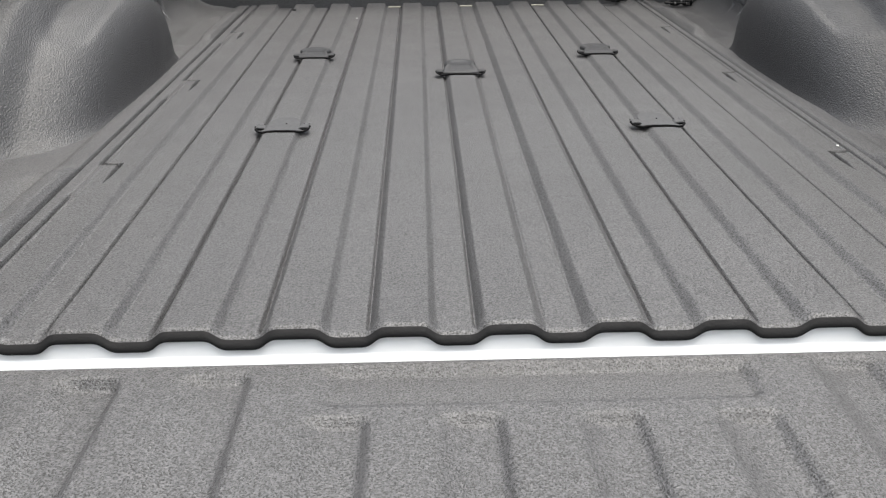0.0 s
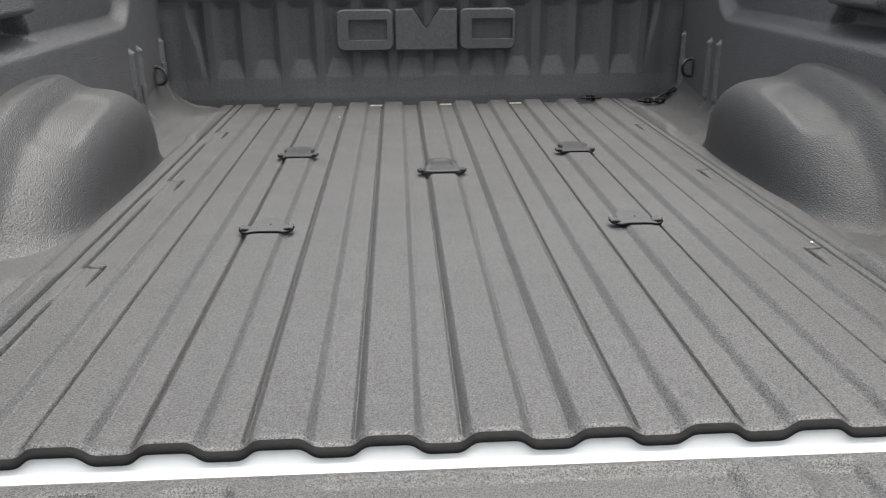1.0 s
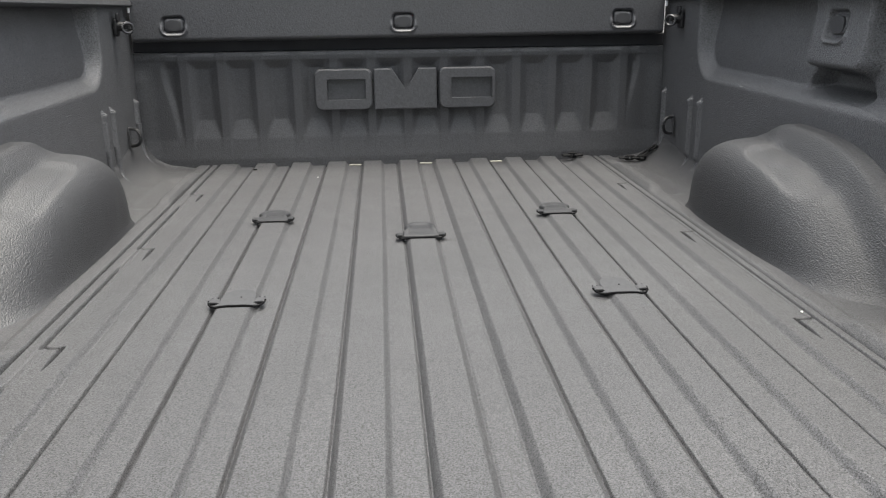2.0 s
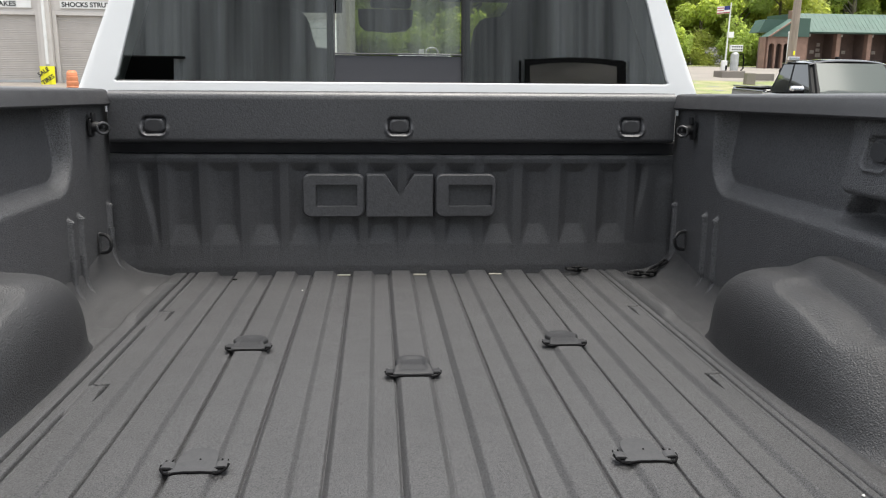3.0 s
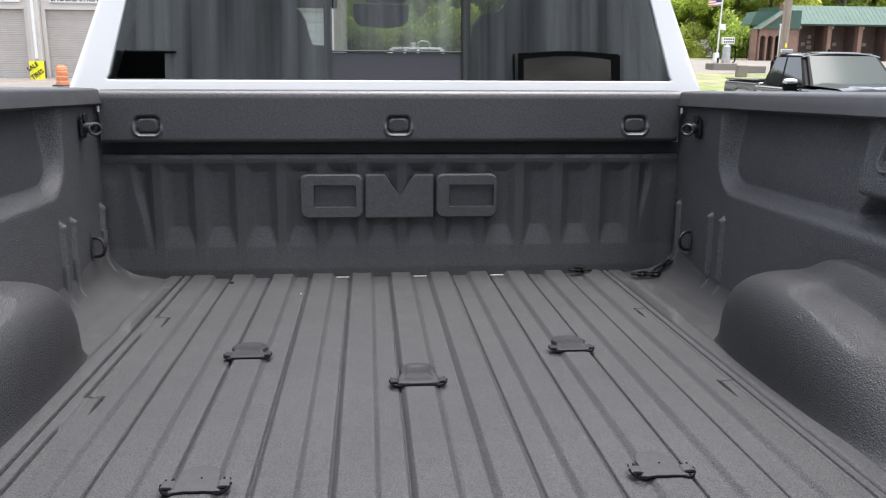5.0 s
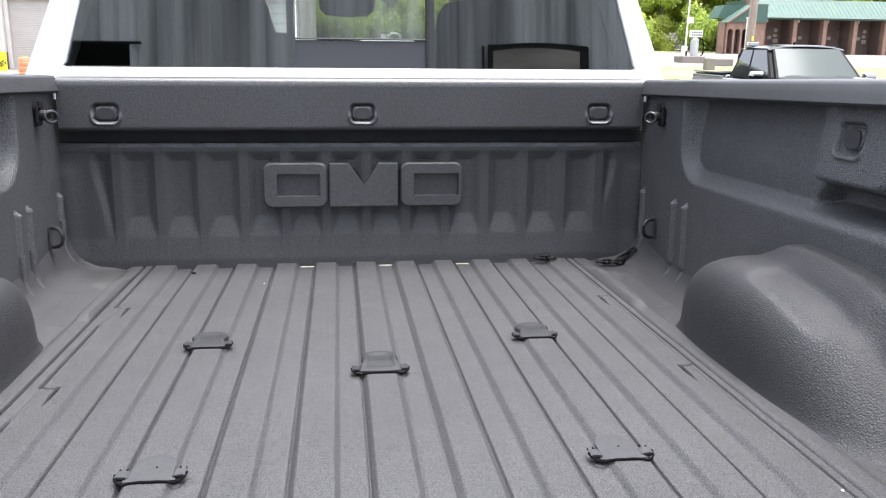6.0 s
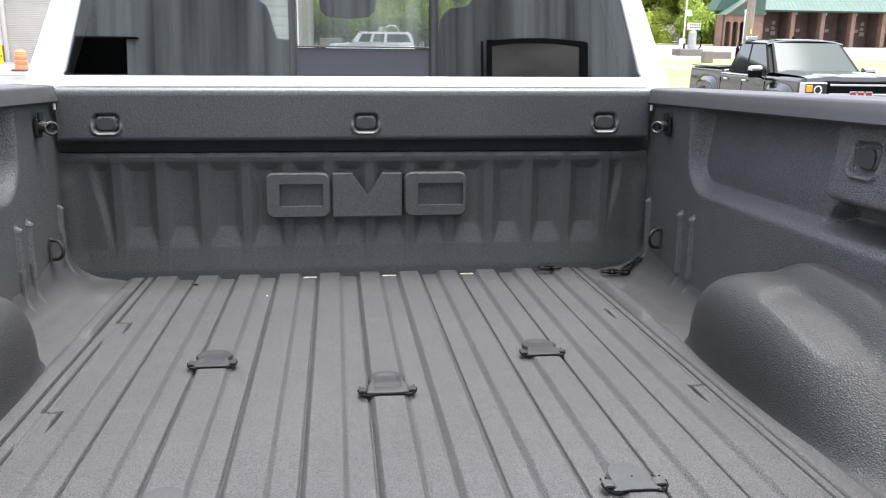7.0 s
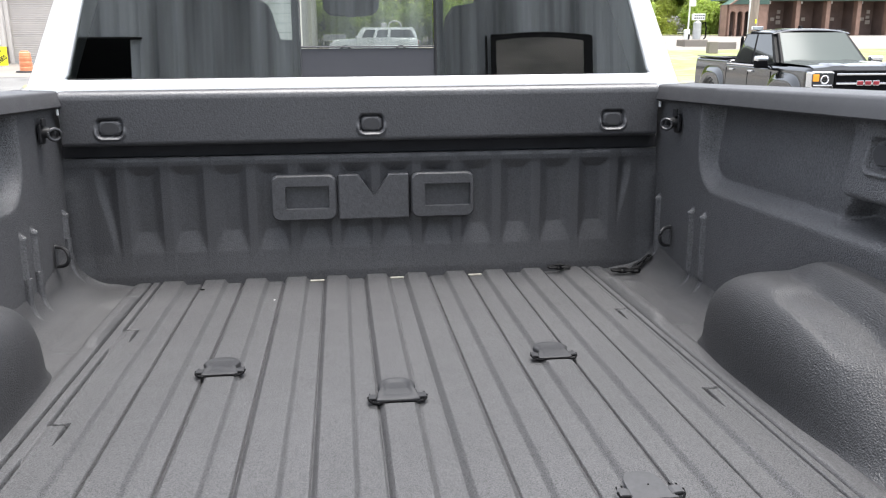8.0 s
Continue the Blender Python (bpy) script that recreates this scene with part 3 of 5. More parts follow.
# ---- side walls, rails, wheel wells ----
def side_wall(side):
    ys = np.unique(np.round(np.concatenate((np.linspace(0, 0.8, 60), np.arange(0.8, 1.2, 0.003), np.arange(1.2, 2.012, 0.005))), 4))
    zs = np.concatenate((np.linspace(0.905, 0.96, 8), np.arange(0.965, 1.19, 0.006), np.arange(1.19, 1.43, 0.003)))
    Y, Z = np.meshgrid(ys, zs, indexing="ij")
    x = np.full_like(Y, 0.841)
    # the long pressed recess above the ledge
    d = rr_dist(Y, Z, -0.6, 1.705, 1.192, 1.75, 0.10)
    x = x + (0.036 + 0.020 * smoothstep(1.24, 1.43, Z)) * smoothstep(0.008, -0.034, d)
    # the stake pocket standing out in the recess, hollow underneath
    p = rr_dist(Y, Z, 0.855, 1.085, 1.262, 1.80, 0.028)
    x = x - 0.042 * smoothstep(0.018, -0.018, p)
    half = 0.100 + 0.02 * smoothstep(1.262, 1.21, Z)
    hollow = smoothstep(0.016, -0.012, np.abs(Y - 0.985) - half) * smoothstep(1.200, 1.226, Z) * smoothstep(1.272, 1.254, Z)
    x = x + 0.05 * hollow
    # hole plug in the pocket
    h = rr_dist(Y, Z, 0.938, 1.022, 1.322, 1.386, 0.018)
    h2 = rr_dist(Y, Z, 0.952, 1.008, 1.336, 1.374, 0.012)
    lip = smoothstep(0.008, 0.003, h) * smoothstep(-0.008, -0.003, h) * smoothstep(1.350, 1.330, Z)
    x = x + 0.013 * smoothstep(0.001, -0.009, h) - 0.009 * smoothstep(0.003, -0.003, h2) - 0.005 * lip
    # small steps at the pocket's upper corners
    for yc in (0.885, 1.06):
        x = x - 0.003 * smoothstep(0.006, -0.006, rr_dist(Y, Z, yc - 0.020, yc + 0.020, 1.392, 1.6, 0.01))
    # three thin vertical beads
    for yb in (1.955, 1.72, 1.645):
        x = x - 0.013 * np.sqrt(np.maximum(1 - ((Y - yb) / 0.010) ** 2, 0)) * smoothstep(1.132, 1.118, Z) * (1 - smoothstep(0.0, 0.02, 0.96 - Z))
        x = x - 0.004 * smoothstep(0.012, 0.004, np.hypot(Y - yb, Z - 1.122))
    P = np.stack((side * x + 0.004, Y, Z), -1)
    for yb in (1.955, 1.72, 1.645):
        # the bead's foot runs out along the cove and sinks into it
        rc = 0.072 + 0.033 * float(smoothstep(1.70, 1.93, yb))
        foot = []
        for k in range(13):
            q = k / 12
            b, r = q * 0.95, rc + 0.001 + 0.0105 * q
            foot.append((side * (0.84 - rc + r * math.cos(b)) + 0.0085, yb, F0 + rc - r * math.sin(b)))
        part("bead_foot", tube([(foot[0][0], yb, F0 + rc + 0.05)] + foot, 0.0105, 12), LINER_WALL_LIT, truck, smooth=True)
    w = sheet("side_wall", P, LINER_WALL_LIT, truck, "pressed bed side wall with a dark sprayed liner, base lightened to look lit", sharp=50, flip=side < 0)
    lo, hi = sorted((side * 0.8485 + 0.004, side * 0.857 + 0.004))
    part("stake_hole_plug", prism(round_rect(0.050, 0.034, 0.012, 5, 0.980, 1.355), 0, lo, hi, 0.002), PLASTIC, w, "black plastic plug")
    return w


def bed_rail(side):
    """The capped top rail, a rounded box rising slightly to the rear."""
    prof = [(0.93, 1.400), (0.828, 1.404), (0.820, 1.406), (0.8175, 1.4095), (0.822, 1.424), (0.8275, 1.441), (0.831, 1.4465), (0.84, 1.4485), (0.93, 1.452), (0.955, 1.450), (0.965, 1.442), (0.965, 1.40)]
    ys = np.concatenate(([-0.02, -0.012], np.linspace(0, 1.965, 30), [1.974, 1.977]))
    P = np.array([[(side * x + 0.004, y, z + 0.011 * (1.9 - y)) for x, z in prof] for y in ys])
    P[0, :, 0] = side * 0.89 + (P[0, :, 0] - side * 0.89) * 0.9
    P[-1, :, 0] = side * 0.89 + (P[-1, :, 0] - side * 0.89) * 0.97
    r = sheet("bed_rail", P, PLASTIC, truck, "black plastic cap along the bed's side rail", sharp=45, flip=side > 0)
    part("rail_end", prism([(side * x + 0.004, z) for x, z in prof], 1, 1.9735, 1.977), PLASTIC, r)
    part("gap_metal", box(side * 0.826 + 0.004 - 0.0025, side * 0.826 + 0.004 + 0.0025, 1.950, 1.958, 1.386, 1.402, 0.001), WHITE_PAINT, truck, "white painted metal showing in the gap")
    return r


def wheel_well(side):
    """A boxed arch: upright inner face, its tail corner cut off in a rounded slope, a dish and a wall-side ridge on top."""
    yc, zc, high, deep = 0.945, F0, 0.211, 0.184
    na, nf, p = 97, 57, 4.2
    P = np.zeros((nf, na, 3))
    for j in range(na):
        a = math.pi * j / (na - 1)
        ca, sa = math.cos(a), math.sin(a)
        e = 2.55 + 0.45 * float(smoothstep(-0.2, 0.6, ca))
        half = 0.425
        g = (abs(ca / half) ** e + abs(sa / high) ** e) ** (1 / e)
        for i in range(nf):
            f = math.pi / 2 * i / (nf - 1)
            cf, sf = math.cos(f) / g, math.sin(f) * deep
            # the arch, the inner face and the corner's slope, each as a share of the way out
            slope = max(0.0, (0.566 * sf - 0.515 * cf * ca + 0.644 * cf * sa) / 0.262)
            k = (math.cos(f) ** p + math.sin(f) ** p + slope ** 5.0 * (1 if slope > 0 else 0)) ** (1 / p)
            x, dy, dz = 0.852 - sf / k, cf * ca / k, cf * sa / k
            ridge = float(smoothstep(0.770, 0.815, x)) * float(smoothstep(1.20, 1.05, yc + dy))
            y, z = yc + dy * (1 + 0.07 * ridge), zc + dz * (1 + 0.17 * ridge)
            v = ((y - 0.925 + 0.5 * (x - 0.74)) / 0.125) ** 4 + ((x - 0.745) / 0.036) ** 4
            z -= 0.008 * float(smoothstep(zc + 0.10, zc + 0.17, z)) * float(smoothstep(1.6, 0.2, v))
            flare = math.exp(-(z - zc) / 0.011)
            x -= 0.008 * flare
            y += 0.012 * flare * (math.copysign(1, ca) * abs(ca) ** 3)
            P[i, j] = (side * x + 0.004, y, z - 0.002)
    return sheet("wheel_well", P, LINER_WELL_SHADED, truck, "rounded wheel well with a coarse sprayed liner darkened for shade", sharp=80, flip=side < 0)


def tie_down(side):
    """A bolted swivel ring high on the wall."""
    x = side * 0.836 + 0.004
    t = part("tie_down", prism(round_rect(0.034, 0.052, 0.010, 4, 1.838, 1.348), 0, min(x, x - side * 0.008), max(x, x - side * 0.008), 0.002), DARK_STEEL, truck, "black bolted swivel tie-down")
    part("bracket", prism(round_rect(0.026, 0.022, 0.005, 3, 1.838, 1.376), 0, min(x - side * 0.007, x - side * 0.014), max(x - side * 0.007, x - side * 0.014), 0.002), DARK_STEEL, t)
    part("stem", cyl((x, 1.838, 1.350), (x - side * 0.026, 1.838, 1.350), 0.015, 0.013, 18), DARK_STEEL, t)
    part("swivel", box(min(x - side * 0.026, x - side * 0.042), max(x - side * 0.026, x - side * 0.042), 1.829, 1.847, 1.343, 1.357, 0.003), WORN_STEEL, t, "worn steel swivel")
    ring = [(x - side * (0.038 + 0.012 * math.cos(a)), 1.829 + 0.010 * math.cos(a), 1.346 + 0.014 * math.sin(a)) for a in np.linspace(0, 2 * math.pi, 20, endpoint=False)]
    part("ring", tube(ring, 0.0042, 8, True), WORN_STEEL, t, "worn dark steel ring")


def d_ring(side):
    x = side * 0.836 + 0.004
    d = part("d_ring", prism(round_rect(0.014, 0.062, 0.004, 4, 1.852, 1.028), 0, min(x, x - side * 0.006), max(x, x - side * 0.006), 0.0015), LINER_WALL_LIT, truck, "liner-coated lower tie-down plate")
    pts = [(x - side * (0.004 + 0.033 * math.sin(a) ** 0.7), 1.848 - 0.012 * math.sin(a), 1.028 + 0.026 * math.cos(a)) for a in np.linspace(0, math.pi, 14)]
    part("loop", tube(pts, 0.0050, 8), DARK_STEEL, d, "dark steel loop")


for side in (-1, 1):
    side_wall(side)
    bed_rail(side)
    wheel_well(side)
    tie_down(side)
    d_ring(side)

# painted sill and lowered tailgate
part("sill", box(-0.79, 0.80, 0.002, 0.03, 0.845, 0.8740, 0.002), WHITE_PAINT, truck, "white painted rear sill")
xs, ys = np.arange(-0.77, 0.7801, 0.004), np.concatenate((np.arange(-0.58, -0.24, 0.02), np.arange(-0.24, -0.0081, 0.003)))
X, Y = np.meshgrid(xs, ys, indexing="ij")


def pressed(x0, x1, y0, y1):
    """A shallow pressing with a long slope on one flank and a steep one on the other."""
    d = rr_dist(X, Y, x0, x1, y0, y1, 0.012)
    steep = smoothstep(0.005, -0.009, d)
    return steep * (0.30 + 0.70 * smoothstep(x0 - 0.004, x0 + 0.030, X))


dz = 0.66 * pressed(-0.196, 0.256, -0.085, -0.022)
for x0, x1, y1 in ((-0.602, -0.533, -0.035), (-0.469, -0.400, -0.031), (-0.336, -0.267, -0.029), (-0.204, -0.141, -0.106), (-0.072, -0.010, -0.106), (0.062, 0.124, -0.108), (0.194, 0.258, -0.110),
                   (0.322, 0.390, -0.024), (0.455, 0.523, -0.022), (0.588, 0.655, -0.022)):
    dz = np.maximum(dz, (1.0 if x0 < -0.4 else 0.78) * pressed(x0, x1, -0.50, y1))
Zt = 0.8715 - 0.0125 * dz - 0.02 * smoothstep(-0.55, -0.58, Y) - 0.002 * smoothstep(-0.014, -0.0085, Y)
gate = sheet("tailgate", np.stack((X, Y, Zt), -1), LINER, truck, "lowered tailgate with a textured grey sprayed liner", sharp=60)
part("gate_shell", box(-0.775, 0.785, -0.59, -0.012, 0.79, 0.852, 0.012), WHITE_PAINT, gate, "white painted tailgate shell")
for side in (-1, 1):
    part("gate_cable", tube([(side * 0.76, -0.35, 0.87), (side * 0.80, 0.02, 1.25)], 0.004), DARK_STEEL, gate, "black tailgate cable")


# ---- the white pickup: its body and cab ----
def mirror_x(name, outline, axis, a, b, mat, parent, bevel=0.01, label=""):
    for side in (-1, 1):
        lo, hi = sorted((side * a, side * b))
        part(name, prism(outline, axis, lo, hi, bevel), mat, parent, label)


def arch(y0, r, z0, n=14):
    return [(y0 - r * math.cos(a), z0 + r * math.sin(a)) for a in np.linspace(0, math.pi, n)]


side_out = [(-0.02, 0.62)] + [(y, z) for y, z in arch(0.93, 0.50, 0.48)][0:] + [(2.04, 0.50), (2.04, 1.435), (1.0, 1.444), (-0.02, 1.455)]
mirror_x("bed_side", side_out, 0, 0.968, 1.015, WHITE_PAINT, truck, 0.012, "white painted bed side")
for side in (-1, 1):
    part("tail_lamp", box(side * 0.93 - 0.055, side * 0.93 + 0.055, -0.045, 0.0, 1.0, 1.36, 0.015), RED, truck, "red tail lamp")
part("rear_bumper", box(-0.95, 0.95, -0.16, 0.06, 0.50, 0.70, 0.03), CHROME, truck, "chrome rear bumper")
part("frame_rail", box(-0.45, -0.35, -0.1, 6.0, 0.5, 0.66, 0.01), BLACK, truck)
part("frame_rail", box(0.35, 0.45, -0.1, 6.0, 0.5, 0.66, 0.01), BLACK, truck)
part("bed_underside", box(-0.80, 0.80, 0.05, 2.05, 0.76, 0.84, 0.01), BLACK, truck)


def wheel(parent, x, y, r, w, side, mat=CHROME):
    tyre = part("wheel", cyl((x - w / 2, y, r), (x + w / 2, y, r), r, r, 36), TYRE, parent)
    part("rim", cyl((x + side * (w / 2 - 0.02), y, r), (x + side * (w / 2 + 0.004), y, r), r * 0.62, r * 0.56, 28), mat, tyre, "bright wheel rim")
    part("hub", cyl((x + side * (w / 2), y, r), (x + side * (w / 2 + 0.02), y, r), r * 0.2, r * 0.17, 16), mat, tyre)
    return tyre


for side in (-1, 1):
    for wy in (0.93, 4.80):
        wheel(truck, side * 0.87, wy, 0.40, 0.26, side)

# cab back panel with the window opening, leaning forwards
LEAN_Y = math.tan(radians(4))


def back_y(z):
    return 2.105 + (z - 1.45) * LEAN_Y


outer = [(-0.955, 1.30), (-0.940, 1.44), (-0.905, 1.50), (-0.832, 1.72), (-0.765, 1.88), (-0.70, 1.955), (0.705, 1.955), (0.77, 1.88), (0.836, 1.72), (0.912, 1.50), (0.950, 1.44), (0.965, 1.30)]
hole = [(-0.842, 1.40), (-0.8405, 1.4765), (-0.833, 1.487), (-0.768, 1.72), (-0.735, 1.82), (-0.69, 1.865), (0.69, 1.865), (0.74, 1.82), (0.776, 1.72), (0.845, 1.492), (0.852, 1.481), (0.852, 1.40)]
hole[0], hole[-1] = (-0.836, 1.4725), (0.846, 1.4775)
bm = bm_new()
rings = []
for pts, off in ((outer, 0.0), (hole, 0.0), (hole, 0.035)):
    rings.append([bm.verts.new((x, back_y(z) + off, z)) for x, z in pts])
for A, B in zip(rings, rings[1:]):
    for i in range(len(A)):
        bm.faces.new((A[i], A[(i + 1) % len(A)], B[(i + 1) % len(B)], B[i]))
back = part("cab_back", bm, WHITE_PAINT, truck, "white painted rear wall of the cab")
sol = back.modifiers.new("thick", 'BEVEL')
sol.width, sol.segments, sol.limit_method, sol.angle_limit = 0.008, 2, 'ANGLE', radians(40)


def pane(name, pts, mat, parent, off=0.012, label=""):
    bm = bm_new()
    a = [bm.verts.new((x, back_y(z) + off, z)) for x, z in pts]
    bm.faces.new(a)
    ob = part(name, bm, mat, parent, label)
    return ob


window = tagged(new("rear_window"), label="dark tinted rear window with a centre slider")
window.parent = truck
pane("window_pane", [(-0.839, 1.4735), (-0.8405, 1.4765), (-0.833, 1.487), (-0.768, 1.72), (-0.735, 1.82), (-0.69, 1.865), (-0.1905, 1.865), (-0.1905, 1.4735)], TINT_GLASS, window, label="dark tinted fixed pane")
pane("window_pane", [(0.2065, 1.4760), (0.2065, 1.865), (0.69, 1.865), (0.74, 1.82), (0.776, 1.72), (0.845, 1.492), (0.852, 1.481), (0.849, 1.4780)], TINT_GLASS, window, label="dark tinted fixed pane")
pane("slider_pane", [(-0.183, 1.562), (-0.183, 1.855), (0.197, 1.855), (0.197, 1.564)], CLEAR_GLASS, window, 0.024, label="lightly tinted sliding pane")


def slant_bar(name, x0, x1, z0, z1, y0, y1, mat, parent, label="", bevel=0.002):
    bm = box(x0, x1, y0, y1, z0, z1, bevel)
    for v in bm.verts:
        v.co.y += back_y(v.co.z)
    return part(name, bm, mat, parent, label)


slant_bar("slider_panel", -0.190, 0.205, 1.470, 1.556, 0.010, 0.022, SLIDER, window, "satin grey lower panel of the slider")
slant_bar("slider_frame", -0.190, 0.205, 1.5575, 1.5625, 0.006, 0.024, GREY_TRIM, window, "pale grey slider frame")
slant_bar("slider_frame", -0.190, -0.1872, 1.470, 1.865, 0.006, 0.024, GREY_TRIM, window, "pale grey slider frame")
slant_bar("slider_frame", 0.198, 0.206, 1.470, 1.865, 0.004, 0.024, DARK_STEEL, window, "dark slider frame")
slant_bar("slider_frame", 0.206, 0.226, 1.470, 1.865, 0.014, 0.024, BLACK, window, "black slider seal")
slant_bar("slider_frame", -0.212, -0.191, 1.470, 1.865, 0.014, 0.024, BLACK, window, "black slider seal")
slant_bar("window_seal", -0.836, 0.846, 1.4705, 1.4765, 0.004, 0.016, DARK_STEEL, window, "thin dark seal under the glass")

# roof, pillars, doors, bonnet
roof_pts = []
for x in np.linspace(-1, 1, 13):
    roof_pts.append([(x * (0.715 if 2.3 < y < 3.6 else 0.70), y, zt - 0.045 * abs(x) ** 3) for y, zt in ((2.155, 1.955), (2.19, 1.972), (2.4, 1.985), (3.0, 1.99), (3.5, 1.975), (3.72, 1.94))])
roof = sheet("cab_roof", np.array(roof_pts), WHITE_PAINT, truck, "white painted cab roof", flip=True)
part("headliner", box(-0.68, 0.68, 2.2, 3.66, 1.885, 1.905, 0.005), TRIM, truck, "dark headliner")


def pillar(name, p0, p1, w, d, mat):
    """A post from p0 to p1 on both sides."""
    for side in (-1, 1):
        bm = bm_new()
        vs = []
        for (x, y, z) in (p0, p1):
            vs.append([bm.verts.new((side * (x + sx * w / 2), y + sy * d / 2, z)) for sx, sy in ((-1, -1), (1, -1), (1, 1), (-1, 1))])
        for i in range(4):
            bm.faces.new((vs[0][i], vs[0][(i + 1) % 4], vs[1][(i + 1) % 4], vs[1][i]))
        bm.faces.new(vs[0])
        bm.faces.new(vs[1][::-1])
        bmesh.ops.bevel(bm, geom=list(bm.edges), offset=0.008, segments=2, affect='EDGES')
        part(name, bm, mat, truck)


pillar("rear_pillar", (0.935, 2.30, 1.44), (0.745, 2.36, 1.95), 0.05, 0.34, WHITE_PAINT)
pillar("middle_pillar", (0.94, 3.22, 1.44), (0.75, 3.22, 1.95), 0.06, 0.10, BLACK_PAINT)
pillar("windscreen_pillar", (0.93, 4.34, 1.42), (0.73, 3.66, 1.94), 0.06, 0.09, WHITE_PAINT)
door_out = [(2.12, 0.62), (4.30, 0.62), (4.36, 1.30), (4.34, 1.445), (2.115, 1.445)]
mirror_x("cab_side", door_out, 0, 0.93, 1.00, WHITE_PAINT, truck, 0.012, "white painted cab side")
part("cab_floor", box(-0.93, 0.93, 2.14, 4.3, 0.60, 0.66, 0.01), TRIM, truck, "dark cab floor")
part("cab_lower_back", box(-0.93, 0.93, 2.125, 2.16, 0.62, 1.45, 0.01), TRIM, truck, "dark lining of the cab's rear wall")
mirror_x("cab_lining", [(2.16, 0.66), (4.2, 0.66), (4.2, 1.43), (2.16, 1.43)], 0, 0.915, 0.928, TRIM, truck, 0.003)
hood = np.array([[(x, y, z - 0.10 * abs(x) ** 3) for y, z in ((4.30, 1.385), (4.6, 1.375), (5.2, 1.34), (5.6, 1.29), (5.78, 1.20), (5.82, 1.05))] for x in np.linspace(-0.98, 0.98, 13)])
sheet("bonnet", hood, WHITE_PAINT, truck, "white painted bonnet", flip=True)
wing = [(4.30, 0.62)] + arch(4.80, 0.50, 0.48)[2:-2] + [(5.70, 0.60), (5.80, 0.75), (5.82, 1.05), (5.60, 1.20), (4.30, 1.30)]
mirror_x("front_wing", wing, 0, 0.93, 1.00, WHITE_PAINT, truck, 0.012, "white painted front wing")
part("front_bumper", box(-0.98, 0.98, 5.72, 5.92, 0.55, 0.80, 0.03), CHROME, truck, "chrome front bumper")
part("grille", box(-0.62, 0.62, 5.79, 5.84, 0.82, 1.12, 0.02), CHROME, truck, "chrome grille")
bm = bm_new()
bm.faces.new([bm.verts.new(p) for p in ((-0.88, 4.36, 1.40), (0.88, 4.36, 1.40), (0.69, 3.68, 1.92), (-0.69, 3.68, 1.92))])
part("windscreen", bm, SHIELD, truck, "clear windscreen")
part("dashboard", box(-0.90, 0.90, 3.95, 4.40, 1.10, 1.375, 0.05, 3), TRIM, truck, "dark dashboard")
for side in (-1, 1):
    wy = [(2.50, 1.445), (3.16, 1.445), (3.16, 1.90), (2.55, 1.90)], [(3.28, 1.445), (4.28, 1.43), (3.66, 1.91), (3.28, 1.90)]
    for pts in wy:
        bm = bm_new()
        bm.faces.new([bm.verts.new((side * (0.955 - 0.2 * (z - 1.445) / 0.5), y, z)) for y, z in pts])
        g = part("side_glass", bm, TINT_GLASS, truck, "tinted side window")
    mir = part("door_mirror", box(side * 1.20 - 0.11, side * 1.20 + 0.11, 3.93, 4.05, 1.22, 1.50, 0.04, 3), BLACK, truck, "black door mirror")
    part("mirror_glass", prism(round_rect(0.17, 0.22, 0.03, 4, side * 1.20, 1.36), 1, 3.924, 3.932), CHROME, mir)


def seat(x, y, w, top, head_w, head_top):
    s = part("front_seat", box(x - w / 2, x + w / 2, y - 0.07, y + 0.07, 0.95, top, 0.06, 3), CLOTH, truck, "dark cloth front seat")
    part("seat_cushion", box(x - w / 2, x + w / 2, y - 0.05, y + 0.48, 0.82, 0.98, 0.06, 3), CLOTH, s)
    part("headrest", box(x - head_w / 2, x + head_w / 2, y - 0.09, y + 0.02, top + 0.03, head_top, 0.05, 3), CLOTH, s, "dark headrest")
    for d in (-0.07, 0.07):
        part("headrest_post", cyl((x + d, y - 0.03, top - 0.05), (x + d, y - 0.03, top + 0.08), 0.007), STEEL, s)


seat(-0.52, 3.25, 0.54, 1.50, 0.30, 1.72)
seat(0.52, 3.25, 0.54, 1.50, 0.30, 1.72)
rs = part("rear_bench", box(-0.80, 0.80, 2.36, 2.50, 0.95, 1.46, 0.05, 3), CLOTH, truck, "dark cloth rear bench")
part("bench_cushion", box(-0.80, 0.80, 2.45, 2.92, 0.80, 0.96, 0.05, 3), CLOTH, rs)
left_back = [(-0.90, 1.30), (-0.205, 1.30), (-0.205, 1.585), (-0.270, 1.586), (-0.281, 1.63), (-0.290, 1.67), (-0.302, 1.697), (-0.325, 1.712), (-0.44, 1.722), (-0.47, 1.74), (-0.49, 1.80), (-0.52, 1.85), (-0.60, 1.87), (-0.74, 1.86), (-0.90, 1.75)]
right_back = [(0.90, 1.30), (0.90, 1.75), (0.76, 1.86), (0.62, 1.87), (0.46, 1.86), (0.415, 1.82), (0.398, 1.74), (0.37, 1.700), (0.30, 1.692), (0.278, 1.66), (0.268, 1.60), (0.262, 1.30)]
for pts in (left_back, right_back):
    part("seat_back", prism(pts, 1, 2.40, 2.50, 0.003), CLOTH, rs, "tall dark cloth seat back with headrest")
mo = [(-0.150, 1.83), (-0.145, 1.755), (-0.115, 1.728), (0.0, 1.720), (0.085, 1.728), (0.115, 1.755), (0.12, 1.83)]
im = part("inside_mirror", prism(mo, 1, 3.70, 3.75, 0.008), BLACK, truck, "black inside mirror")
